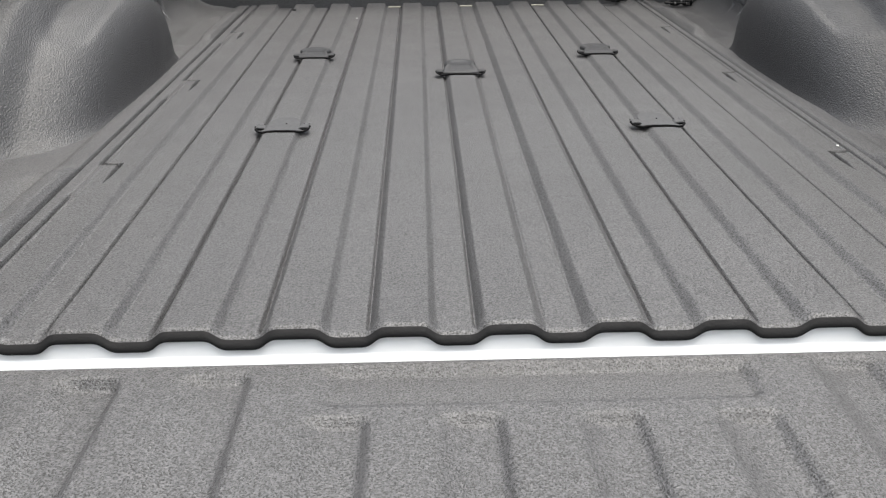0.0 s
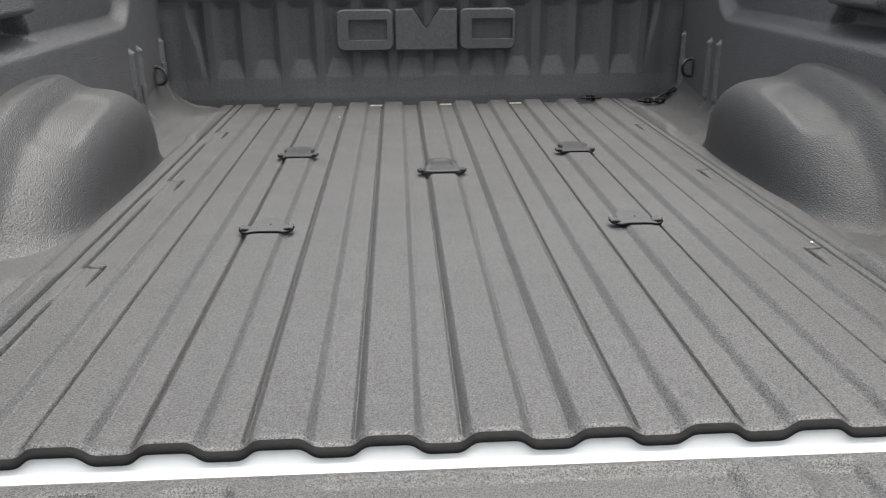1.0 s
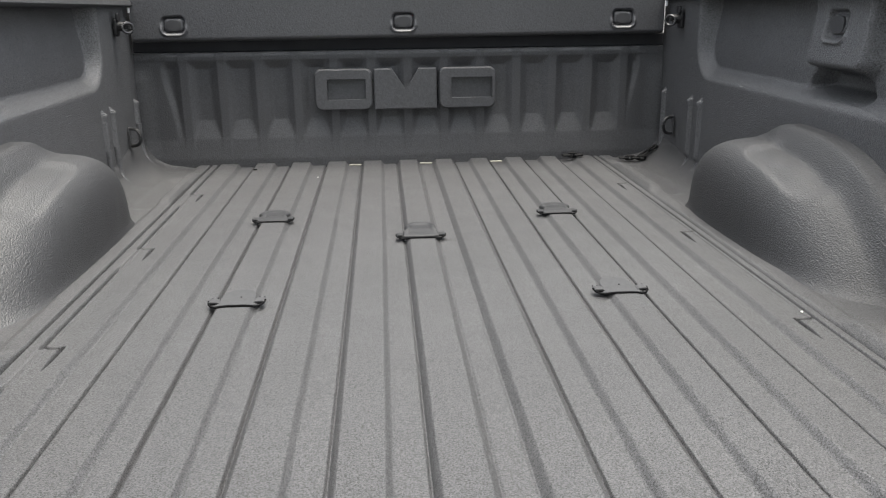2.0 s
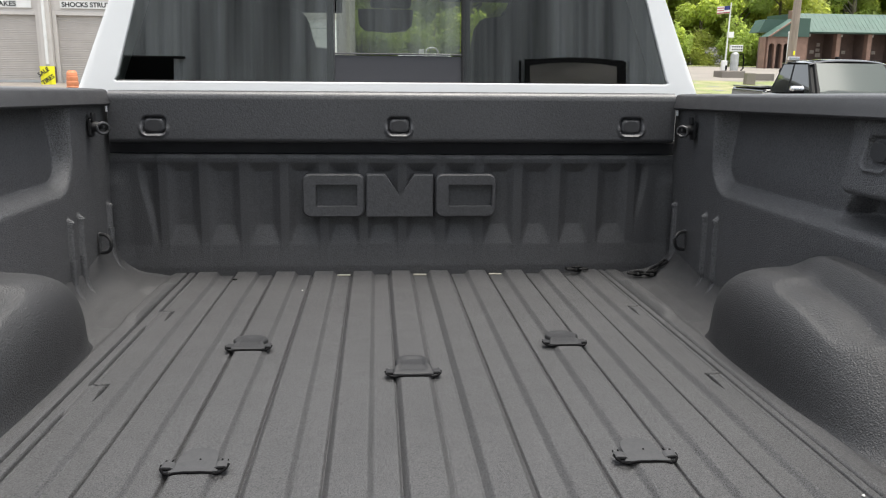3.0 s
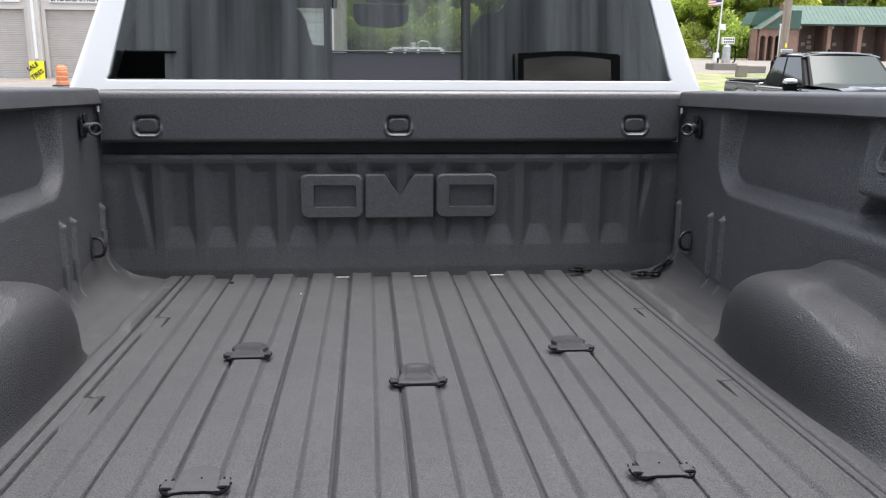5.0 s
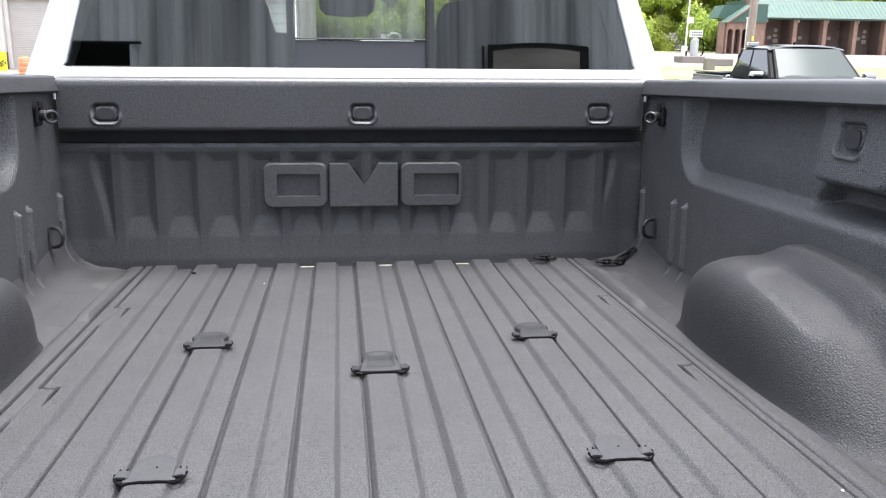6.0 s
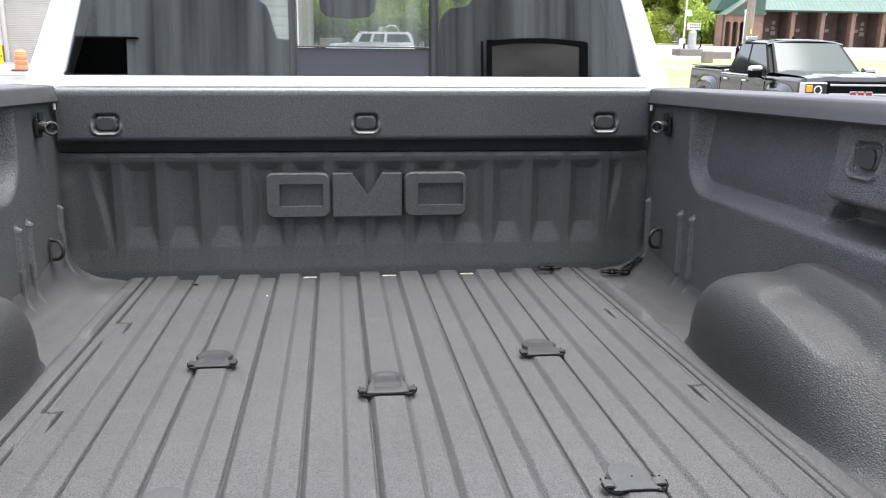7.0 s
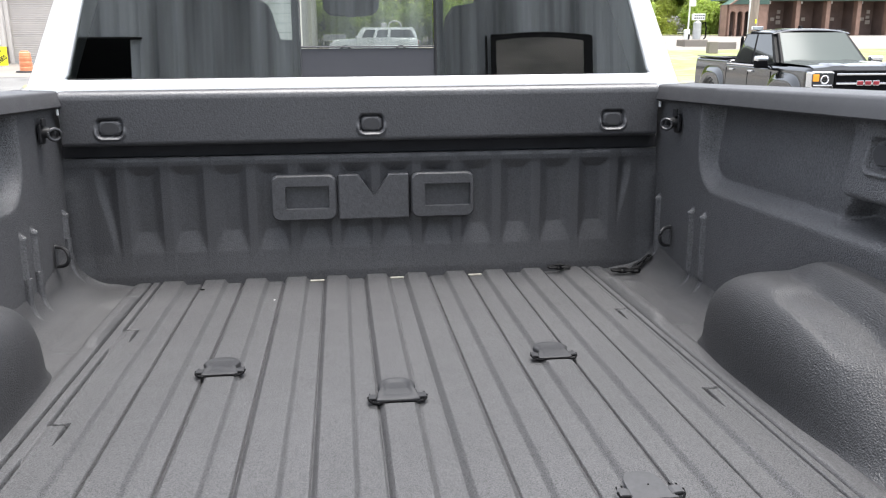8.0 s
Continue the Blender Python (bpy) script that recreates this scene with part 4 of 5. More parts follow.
part("mirror_stem", cyl((0, 3.74, 1.80), (0, 3.80, 1.87), 0.012), BLACK, im)
for vx0, vx1, vz in ((-0.70, -0.22, 1.80), (0.24, 0.70, 1.862)):
    part("sun_visor", box(vx0, vx1, 3.60, 3.625, vz, 1.90, 0.008), TRIM, truck, "dark sun visor")
part("sensor_pod", box(-0.09, 0.11, 3.68, 3.74, 1.835, 1.90, 0.02, 3), BLACK, truck, "black overhead pod")


# ---- loose things in the bed ----
def puck_cover(x, y, w, flat, back, label, tall=0.0120, long=0.048):
    """A rubber cover over a hitch socket: a low flap, a folded strap loop at each side and a thin black front edge."""
    zc = F0 + 0.0090
    t = thing("puck_cover", label, "rubber cover", TRUCK @ pose(x, y, zc), "hitch socket covers")
    k = w / 0.108
    h = 0.0007 if flat else tall
    # the flap: one outline drawn in towards the middle, with a rolled edge and a shallow dish
    out = [(-0.0400, -0.0265), (-0.0400, -0.016), (-0.0375, -0.006), (-0.0335, 0.002)] + [(back * math.copysign(abs(math.cos(a)) ** 0.7, math.cos(a)), 0.006 + long * math.sin(a) ** 0.75) for a in np.linspace(math.pi * 0.93, math.pi * 0.07, 17)]
    out += [(0.0335, 0.002), (0.0375, -0.006), (0.0400, -0.016), (0.0400, -0.0265), (0.020, -0.0280), (0.0, -0.0285), (-0.020, -0.0280)]
    rows = [(1.0, 0.0), (1.0, 0.45), (0.985, 0.72), (0.955, 0.9), (0.90, 1.0), (0.80, 1.02), (0.70, 0.98), (0.62, 0.80), (0.50, 0.76), (0.25, 0.75), (0.02, 0.75)]
    P = np.array([[(k * u * f, 0.010 + (v - 0.010) * f, 0.0012 + h * z * (0.30 + 0.70 * float(smoothstep(-0.028, 0.008, 0.010 + (v - 0.010) * f)))) for u, v in out + out[:1]] for f, z in rows])
    sheet("flap", P, STRAP if flat else RUBBER, t, sharp=60)
    rim = [(-0.0550 * k, -0.008, 0.0030), (-0.0530 * k, -0.020, 0.0016), (-0.0455 * k, -0.0315, 0.0008), (-0.037 * k, -0.0350, 0.0006), (-0.029 * k, -0.0310, 0.0010), (-0.014 * k, -0.0292, 0.0014), (0.0, -0.0300, 0.0014),
           (0.014 * k, -0.0296, 0.0014), (0.029 * k, -0.0310, 0.0010), (0.037 * k, -0.0350, 0.0006), (0.0455 * k, -0.0315, 0.0008), (0.0530 * k, -0.020, 0.0016), (0.0550 * k, -0.008, 0.0030)]
    part("rim", tube(rim, 0.0020, 7), BLACK, t, "black rim")
    for s in (-1, 1):
        # the strap folds up and over: a tilted slab on a black block that imitates the shade beneath
        prof = [(s * 0.0330 * k, 0.0022), (s * 0.0375 * k, 0.0045), (s * 0.0500 * k, 0.0052), (s * 0.0545 * k, 0.0038), (s * 0.0545 * k, 0.0020), (s * 0.0500 * k, 0.0034), (s * 0.0375 * k, 0.0028), (s * 0.0330 * k, 0.0008)]
        ear = part("strap_loop", prism(prof, 1, -0.0180, 0.0010, 0.0005, 1), STRAP if flat else RUBBER, t)
        hollow = [(s * 0.0350 * k, 0.0004), (s * 0.0380 * k, 0.0027), (s * 0.0500 * k, 0.0033), (s * 0.0530 * k, 0.0022), (s * 0.0480 * k, 0.0004)]
        part("hollow", prism(hollow, 1, -0.0215, -0.0040), BLACK, ear, "black block in place of the shade under the strap")
        slot = [(s * 0.0515 * k, 0.001), (s * 0.0535 * k, 0.001), (s * 0.0525 * k, 0.010), (s * 0.0500 * k, 0.011)]
        part("slot", prism(slot if s > 0 else slot[::-1], 2, 0.0008, 0.0026), BLACK, ear, "dark slot")
        if flat:
            dash = [(s * 0.040 * k, 0.010), (s * 0.043 * k, 0.011), (s * 0.0415 * k, 0.016), (s * 0.0395 * k, 0.015)]
            part("notch", prism(dash if s > 0 else dash[::-1], 2, 0.0002, 0.0012), BLACK, ear, "dark notch")
    if flat:
        part("stud_hole", cyl((0.004, 0.012, 0.0018), (0.004, 0.012, 0.0030), 0.0016, 0.0014, 8), BLACK, t, "small dark hole")
    return t


puck_cover(0.006, 1.094, 0.108, False, 0.0360, "grey domed rubber cover over the centre hitch socket", 0.0150, 0.050)
for px, py in ((-0.335, 0.702), (0.346, 0.698)):
    puck_cover(px, py, 0.096, True, 0.033, "flat grey rubber cover over a rear hitch socket")
for px, py in ((-0.341, 1.272), (0.350, 1.272)):
    puck_cover(px, py, 0.096, False, 0.043, "grey rubber cover over a front hitch socket", 0.0085, 0.050)


def chain(points, label):
    """A few links of black chain lying along points."""
    t = thing("chain", label, "chain", TRUCK)
    pts = [Vector(p) for p in points]
    for i, (a, b) in enumerate(zip(pts, pts[1:])):
        d = (b - a)
        u = d.normalized()
        v = u.cross(Vector((0, 0, 1))).normalized()
        w = Vector((0, 0, 1)) if i % 2 else v
        if i % 2:
            w = (Vector((0, 0, 1)) * 0.8 + v * 0.6).normalized()
        c = (a + b) / 2
        loop = []
        for q in np.linspace(0, 2 * math.pi, 16, endpoint=False):
            s = max(-1, min(1, 1.5 * math.cos(q)))
            loop.append(c + u * (d.length * 0.66) * s + w * 0.0095 * math.sin(q))
        part("link", tube(loop, 0.0040, 6, True), EDGE, t)
    return t


chain([(0.520 + 0.019 * i, 1.966 + 0.002 * (i % 2), F0 + 0.019) for i in range(4)], "short black chain end by the bulkhead")
chain([(0.70 + 0.0185 * i, 1.925 - 0.003 * i, F0 + 0.014) for i in range(5)], "black chain links on the bed floor")
chain([(0.772 + 0.016 * i, 1.938 + 0.004 * i, F0 + 0.018 + 0.009 * i) for i in range(4)], "black chain links leaning on the corner")
for lx, ly in ((-0.273, 1.80), (-0.68, 1.74), (0.612, 0.545)):
    tagged(part("lint", prism([(0.002 * math.cos(a) * (1 + 0.3 * math.sin(3 * a)), 0.0025 * math.sin(a)) for a in np.linspace(0, 2 * math.pi, 9, endpoint=False)], 2, 0.0002, 0.0014), LINT), "tiny white speck of lint on the liner", "lint", "specks").matrix_basis = TRUCK @ pose(lx, ly, float(floor_height(np.float64(lx), np.float64(ly))))
# Flat black spot added on the floor for a small dark hole.
grit = part("grit", prism([(0.006 * math.cos(a) * (1 + 0.25 * math.sin(3 * a)), 0.004 * math.sin(a)) for a in np.linspace(0, 2 * math.pi, 11, endpoint=False)], 2, 0.0, 0.003, 0.0008), BLACK)
tagged(grit, "small black spot on the floor near the bulkhead, set for a dark hole", "crumb").matrix_basis = TRUCK @ pose(-0.475, 1.90, float(floor_height(np.float64(-0.475), np.float64(1.90))))


# ---- lot surfaces ahead ----
tagged(ground_patch("pavement", -32, 7, 33.5, 41.9, 0.012, CONCRETE), "pale concrete apron before the repair shop", "apron", kind="structure")
tagged(ground_patch("lawn", 7.5, 80, 27, 50, 0.02, GRASS, 60, 60, 0.03), "patchy yellow-green lawn beyond the lot", "grass", kind="stuff")
tagged(ground_patch("pavement_far", -10, 95, 50.5, 82, 0.012, CONCRETE), "pale concrete yard before the car wash", "yard", kind="structure")
tagged(ground_patch("far_grass", -80, 140, 84, 150, 0.02, GRASS, 60, 60, 0.05), "rough green verge under the trees", "grass", kind="stuff")


# ---- repair shop with rolling doors ----
def repair_shop():
    yf, z0 = 42.0, float(ground_z(42.0))
    t = thing("repair_shop", "beige metal repair shop with rolling doors and word signs", "building", pose(0, yf, z0))
    doors = [(-20.0, -16.28), (-15.36, -12.0), (-10.6, -7.4)]
    top, h = 3.2, 6.4
    edges = [-34.0] + [v for d in doors for v in d] + [-4.6]
    for a, b in zip(edges[0::2], edges[1::2]):
        part("wall", box(a, b, 0, 0.25, 0, top, 0.01), SIDING, t)
    part("wall", box(-34, -1.42, 0.0, 0.25, top, h, 0.01), SIDING, t)
    part("wall", box(-1.9, -1.42, 0.0, 0.25, 0.0, top, 0.01), SIDING, t)
    part("corner_trim", box(-1.5, -1.32, -0.06, 0.2, 0, h, 0.01), CREAM, t, "cream corner trim")
    part("side_wall", box(-1.67, -1.42, 0.252, 16, 0, h, 0.01), SIDING, t)
    part("side_wall", box(-34, -33.75, 0.252, 16, 0, h, 0.01), SIDING, t)
    part("rear_wall", box(-33.748, -1.672, 15.75, 16, 0, h, 0.01), SIDING, t)
    roof = part("roof", prism([(-0.3, h), (8, h + 1.3), (16.3, h), (16.3, h + 0.12), (8, h + 1.42), (-0.3, h + 0.12)], 0, -34.3, -1.1), GALV, t, "grey sheet-metal roof")
    part("gutter", box(-34.3, -1.1, -0.42, -0.302, h - 0.05, h + 0.1, 0.02), GALV, roof)
    for a, b in doors:
        z = np.arange(0, top, 0.02)
        prof = 0.10 + 0.022 * np.abs(np.sin(z * math.pi / 0.085))
        P = np.stack((np.stack((np.full_like(z, a), prof, z), -1), np.stack((np.full_like(z, b), prof, z), -1)))
        d = sheet("rolling_door", P, DOORMETAL, t, "closed beige rolling slat door", sharp=80)
        part("bottom_bar", box(a, b, 0.06, 0.12, 0.0, 0.12, 0.01), GALV, d)
        for x0, x1 in ((a - 0.16, a + 0.02), (b - 0.02, b + 0.16)):
            part("door_jamb", box(x0, x1, -0.05, 0.1, 0, top + 0.15, 0.01), SIDING, d)
        part("door_head", box(a + 0.021, b - 0.021, -0.05, 0.1, top - 0.02, top + 0.15, 0.01), SIDING, d)
    # pilaster with a downpipe between the two doors, cladding ending above the ground
    part("pilaster", box(-16.05, -15.53, -0.32, -0.051, 0.78, h, 0.015), SIDING, t)
    part("pilaster_foot", box(-15.92, -15.53, -0.25, -0.051, 0, 0.779, 0.015), DARKBRICK, t, "brown foot of the pilaster")
    part("downpipe", box(-15.86, -15.72, -0.42, -0.321, 0.7, h, 0.02), SIGN_WHITE, t, "pale downpipe")
    # sectional door, white, with real joints
    for i in range(7):
        part("door_section", box(-4.58, -1.92, 0.10, 0.15, 0.02 + i * 0.457, 0.02 + (i + 1) * 0.457 - 0.018, 0.008), WHITE_DOOR, t)
    part("door_recess", box(-4.6, -1.9, 0.16, 0.2, 0, top, 0.0), BLACK, t)
    for x0, x1, text in ((-19.35, -16.42, "BRAKES"), (-15.10, -12.52, "SHOCKS STRUTS")):
        b = part("sign_board", box(x0, x1, -0.09, -0.055, 3.50, 3.84, 0.008), SIGN_WHITE, t, "white board with black words")
        size = 0.31
        o = lettering("sign_text", text, size, pose((x0 + x1) / 2 + (0.16 if text.startswith('B') else 0.0), -0.095, 3.67, 90), INK, b, "black painted words")
        w = max(v.co.x for v in o.data.vertices) - min(v.co.x for v in o.data.vertices)
        o.scale = ((x1 - x0) * 0.93 / w, 1.0, 1.0) if text.startswith("S") else (1.15, 1, 1)
    return t


repair_shop()


def sale_sheet():
    """A yellow sheet wrapped round a post, printed with slanting words."""
    z0 = float(ground_z(40.5))
    t = thing("sale_sign", "yellow plastic sale sign wrapped round a post", "sign", pose(-15.42, 40.5, z0))
    a = np.linspace(radians(200), radians(340), 18)
    P = np.array([[(0.36 * math.cos(u), 0.12 + 0.30 * math.sin(u) + 0.012 * math.sin(9 * u + z * 5), z) for z in np.linspace(0.0, 0.85, 12)] for u in a])
    s = sheet("yellow_sheet", P, YELLOW, t)
    part("post", cyl((0, 0.12, 0), (0, 0.12, 0.95), 0.08), GALV, t)
    for text, x, z in (("SALE", -0.10, 0.58), ("TIRES", 0.08, 0.24)):
        lettering("sign_text", text, 0.27, pose(x, -0.20, z) @ pose(0, 0, 0, 90) @ pose(0, 0, 0, 0, 0, 33), INK, s, "black slanting words")
    return t


sale_sheet()


def traffic_drum(x, y):
    z0 = float(ground_z(y)) + 0.012
    t = thing("traffic_drum", "faded orange traffic drum on a black base", "traffic drum", pose(x, y, z0))
    prof = [(0.245, 0.05), (0.250, 0.20), (0.222, 0.225), (0.240, 0.25), (0.240, 0.40), (0.214, 0.425), (0.232, 0.45), (0.228, 0.60), (0.202, 0.625), (0.220, 0.65), (0.205, 0.78), (0.16, 0.81), (0.15, 0.86), (0.0, 0.865)]
    P = np.array([[(r * math.cos(a), r * math.sin(a), z) for r, z in prof] for a in np.linspace(0, 2 * math.pi, 25)])
    sheet("drum", P, ORANGE, t, "ribbed orange plastic drum")
    part("base", cyl((0, 0, 0), (0, 0, 0.06), 0.42, 0.38, 24), TYRE, t, "black rubber base")


traffic_drum(-12.75, 36.0)


# ---- car wash ----
def car_wash():
    z0 = float(ground_z(80.0))
    t = thing("car_wash", "red-brown brick car wash with green metal roofs", "building", pose(0.12, 80, z0))
    h = 3.42
    cols = [42.0 + 0.0, 45.35, 48.55, 51.85, 55.2, 58.6, 62.0, 65.4]
    for x in cols:
        part("bay_pier", box(x - 0.22, x + 0.22, 0, 0.7, 0, h, 0.02), BRICK, t)
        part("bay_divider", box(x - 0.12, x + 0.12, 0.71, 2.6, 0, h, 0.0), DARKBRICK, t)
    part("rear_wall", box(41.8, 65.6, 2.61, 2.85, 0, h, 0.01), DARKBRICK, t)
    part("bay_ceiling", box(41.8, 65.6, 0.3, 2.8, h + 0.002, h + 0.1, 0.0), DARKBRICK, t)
    part("bay_floor", box(41.8, 65.6, 0.0, 7.0, -0.1, 0.03, 0.0), CONCRETE, t)
    part("fascia", box(41.5, 66, -0.35, -0.05, h - 0.05, h + 0.16, 0.02), ROOF, t, "green metal fascia")
    roof = part("roof", prism([(-0.45, h + 0.1), (1.8, h + 1.95), (7.6, h + 1.95), (7.6, h + 0.1)], 0, 41.4, 66.2), ROOF, t, "green standing-seam roof")
    for x in np.arange(41.6, 66.2, 0.45):
        bm = prism([(-0.455, h + 0.115), (1.79, h + 1.963), (1.79, h + 1.93), (-0.40, h + 0.11)], 0, x, x + 0.04)
        part("roof_seam", bm, ROOF, roof)
    part("parapet_end", prism([(-0.5, h), (-0.5, h + 0.35), (1.7, h + 2.2), (2.3, h + 2.2), (2.3, h)], 0, 41.05, 41.38, 0.02), BRICK, t)
    # equipment boards on the bay walls
    for x in cols[:-1]:
        for dx, z, w, hh in ((1.85, 1.50, 0.40, 0.32), (2.45, 1.15, 0.5, 0.4), (2.45, 1.70, 0.4, 0.3), (2.5, 2.2, 0.35, 0.35)):
            if (dx, z) == (1.85, 1.50) or int(x * 10) % 2 == 0:
                b = part("notice_board", box(x + dx, x + dx + w, 2.54, 2.6, z, z + hh, 0.005), FADED_BOARD, t, "faded pale notice board")
        part("bay_lamp", box(x + 0.5, x + 0.8, 0.75, 0.95, h - 0.3, h - 0.05, 0.02), SIGN_WHITE, t, "white bay lamp housing")
    # arcade wing
    x0, x1, arches = 37.15, 41.0, [(37.58, 0.27), (38.32, 0.27), (39.08, 0.29)]
    hw = 2.95
    cols_a = [(x0, 0.0)]
    for c, r in arches:
        cols_a += [(c - r, 0.0)] + [(c - r * math.cos(a), 2.05 + r * math.sin(a)) for a in np.linspace(0, math.pi, 12)] + [(c + r, 0.0)]
    cols_a.append((x1, 0.0))
    bm = bm_new()
    ring_v = [[bm.verts.new((x, y, z)) for y, z in ((-2.0, zb), (-2.0, hw), (-1.6, hw), (-1.6, zb))] for x, zb in cols_a]
    for A, B in zip(ring_v, ring_v[1:]):
        for k in range(4):
            if (A[k].co - B[k].co).length > 1e-6 or (A[(k + 1) % 4].co - B[(k + 1) % 4].co).length > 1e-6:
                try:
                    bm.faces.new((A[k], A[(k + 1) % 4], B[(k + 1) % 4], B[k]))
                except ValueError:
                    pass
    part("arcade_wall", bm, BRICK, t, "brick wall with three round arches")
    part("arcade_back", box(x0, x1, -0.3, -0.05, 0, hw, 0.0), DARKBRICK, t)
    part("arcade_side", box(x0, x0 + 0.3, -1.59, -0.31, 0, hw, 0.0), BRICK, t)
    part("arcade_side", box(x1 - 0.3, x1, -1.59, 0.0, 0, hw, 0.0), BRICK, t)
    part("arcade_roof", prism([(x0 - 0.02, hw), (x1 + 0.1, hw), (x1 + 0.1, hw + 1.72), (x1 - 1.15, hw + 1.72)], 1, -2.2, -0.2), ROOF, t, "green wing roof")
    part("barge_board", prism([(x0 - 0.12, hw - 0.02), (x0 + 0.10, hw - 0.02), (x1 - 1.0, hw + 1.85), (x1 - 1.22, hw + 1.85)], 1, -2.33, -2.205), BRICK, t, "brown barge board")
    part("rear_slope", prism([(x0 - 0.15, hw + 0.45), (x1 - 1.0, hw + 0.45), (x1 - 1.0, hw + 1.68), (x0 + 0.45, hw + 1.68)], 1, -0.19, 2.0), ROOF, t, "green rear roof slope")
    part("end_wall", box(41.0, 41.78, -0.5, 0.3, 0, h, 0.01), BRICK, t)
    return t


car_wash()

# ---- posts, vacuum stand, flag ----


def utility_pole():
    z0 = float(ground_z(36.0))
    t = thing("utility_pole", "weathered brown timber utility pole with a yellow marker", "pole", pose(18.38, 36.0, z0))
    prof = [(0.19, -0.3), (0.185, 1.0), (0.175, 3.0), (0.165, 5.0), (0.15, 8.0), (0.14, 10.0), (0.0, 10.02)]
    P = np.array([[(r * math.cos(a) + 0.022 * z, r * math.sin(a), z) for r, z in prof] for a in np.linspace(0, 2 * math.pi, 17)])
    sheet("post", P, WOOD, t)
    part("cross_arm", box(-0.9, 1.3, -0.2, -0.08, 9.1, 9.22, 0.01), WOOD, t)
    part("marker", box(0.03, 0.10, -0.21, -0.17, 1.88, 2.06, 0.005), YELLOW, t, "yellow marker plate")


def white_post():
    z0 = float(ground_z(55.0))
    t = thing("sign_post", "white painted post with small grey boards", "post", pose(27.95, 55.0, z0))
    part("post", box(-0.20, -0.02, -0.09, 0.09, 0, 2.95, 0.02), SIGN_WHITE, t)
    part("post", box(0.16, 0.24, -0.05, 0.05, 0, 2.90, 0.01), SIGN_WHITE, t)
    part("top_bar", box(-0.22, 0.26, -0.10, 0.10, 2.951, 3.08, 0.02), SIGN_WHITE, t)
    for z in (0.9, 1.5, 2.35):
        part("board", box(-0.02, 0.34, -0.14, -0.101, z, z + 0.36, 0.008), GALV, t, "grey board")


def vacuum_stand():
    z0 = float(ground_z(55.0))
    t = thing("vacuum_stand", "grey vacuum stand with a sign on a concrete island", "vacuum", pose(24.0, 55.0, z0))
    part("island", box(-1.0, 0.66, -0.7, 0.7, -0.1, 0.46, 0.06), CONCRETE, t, "stained concrete island")
    part("canister", cyl((0.12, 0, 0.461), (0.12, 0, 1.55), 0.27, 0.27, 24), GALV, t)
    part("dome", cyl((0.12, 0, 1.551), (0.12, 0, 1.70), 0.27, 0.12, 24), GALV, t)
    sb = part("sign_box", box(-0.25, 0.58, -0.15, 0.15, 1.72, 2.14, 0.02), SIGN_WHITE, t, "white sign with dark bars")
    for z in (1.80, 1.98):
        for k in range(5):
            part("bar", box(-0.18 + 0.15 * k, -0.08 + 0.15 * k, -0.157, -0.151, z, z + 0.10), INK, sb)
    part("hose", tube([(0.42, -0.1, 1.5), (0.62, -0.12, 1.6), (0.72, -0.12, 1.2), (0.70, -0.12, 0.6), (0.55, -0.15, 0.47)], 0.05), BLACK, t, "black hose")
    part("coin_box", box(-0.75, -0.42, -0.15, 0.15, 0.461, 1.12, 0.03), SIGN_WHITE, t, "pale coin box")
    part("stub_post", cyl((-0.62, -0.45, 0.461), (-0.62, -0.45, 0.8), 0.06), BLACK, t)


def flag_pole():
    z0 = float(ground_z(55.6))
    t = thing("flag_pole", "white flag pole with a striped flag and a lamp", "flag pole", pose(23.72, 55.6, z0))
    part("pole", cyl((0, 0, 0), (0.1, 0, 4.9), 0.06, 0.04, 12), SIGN_WHITE, t)
    part("lamp_box", box(0.03, 0.42, -0.15, 0.15, 2.62, 3.0, 0.03), SIGN_WHITE, t, "pale lamp box")
    def cloth(x0, x1, z0c, z1c, off):
        xs = np.linspace(x0, x1, 10)
        return np.array([[(x, 0.05 * math.sin(x * 9) - off, z + 0.10 * x) for z in np.linspace(z0c, z1c, 3)] for x in xs])
    fl = sheet("flag", cloth(-0.86, 0.07, 4.22, 4.70, 0.0), FLAGCLOTH, t, "white flag cloth with stripes")
    sheet("canton", cloth(-0.35, 0.06, 4.44, 4.70, 0.008), FLAGBLUE, fl)
    for k in range(3):
        sheet("stripe", cloth(-0.86, 0.05 if k < 1 else -0.36, 4.24 + 0.16 * k, 4.30 + 0.16 * k, 0.008), FLAGRED, fl)


utility_pole()
white_post()
vacuum_stand()
flag_pole()
for bx, by, w, d, h in ((21.4, 46.5, 0.55, 0.45, 0.66), (24.4, 51.5, 1.6, 0.5, 0.42)):
    tagged(part("concrete_block", uneven(box(-w / 2, w / 2, -d / 2, d / 2, 0, h, 0.03), 0.008, 3), CONCRETE), "pale worn concrete block on the lawn", "block", "concrete blocks").matrix_basis = pose(bx, by, float(ground_z(by)) + 0.01)
t = thing("hydrant_post", "small black bollard with a cap on the lawn", "bollard", pose(25.45, 51.0, float(ground_z(51.0))))
part("post", cyl((0, 0, 0), (0, 0, 0.62), 0.12, 0.10), BLACK, t)
part("cap", cyl((0, 0, 0.62), (0, 0, 0.82), 0.13, 0.03), BLACK, t)

# ---- parked vehicles ----
SKYGLASS = material("windscreen_car_glass", (0.05, 0.062, 0.058), 0.08, vary=0.0, spec=0.18)
PILLAR = material("black_pillar_trim", (0.006, 0.006, 0.0065), 0.5, vary=0.1, scale=5, spec=0.1)
CARGLASS = material("dark_car_glass", (0.01, 0.012, 0.013), 0.03, vary=0.0, spec=0.9)


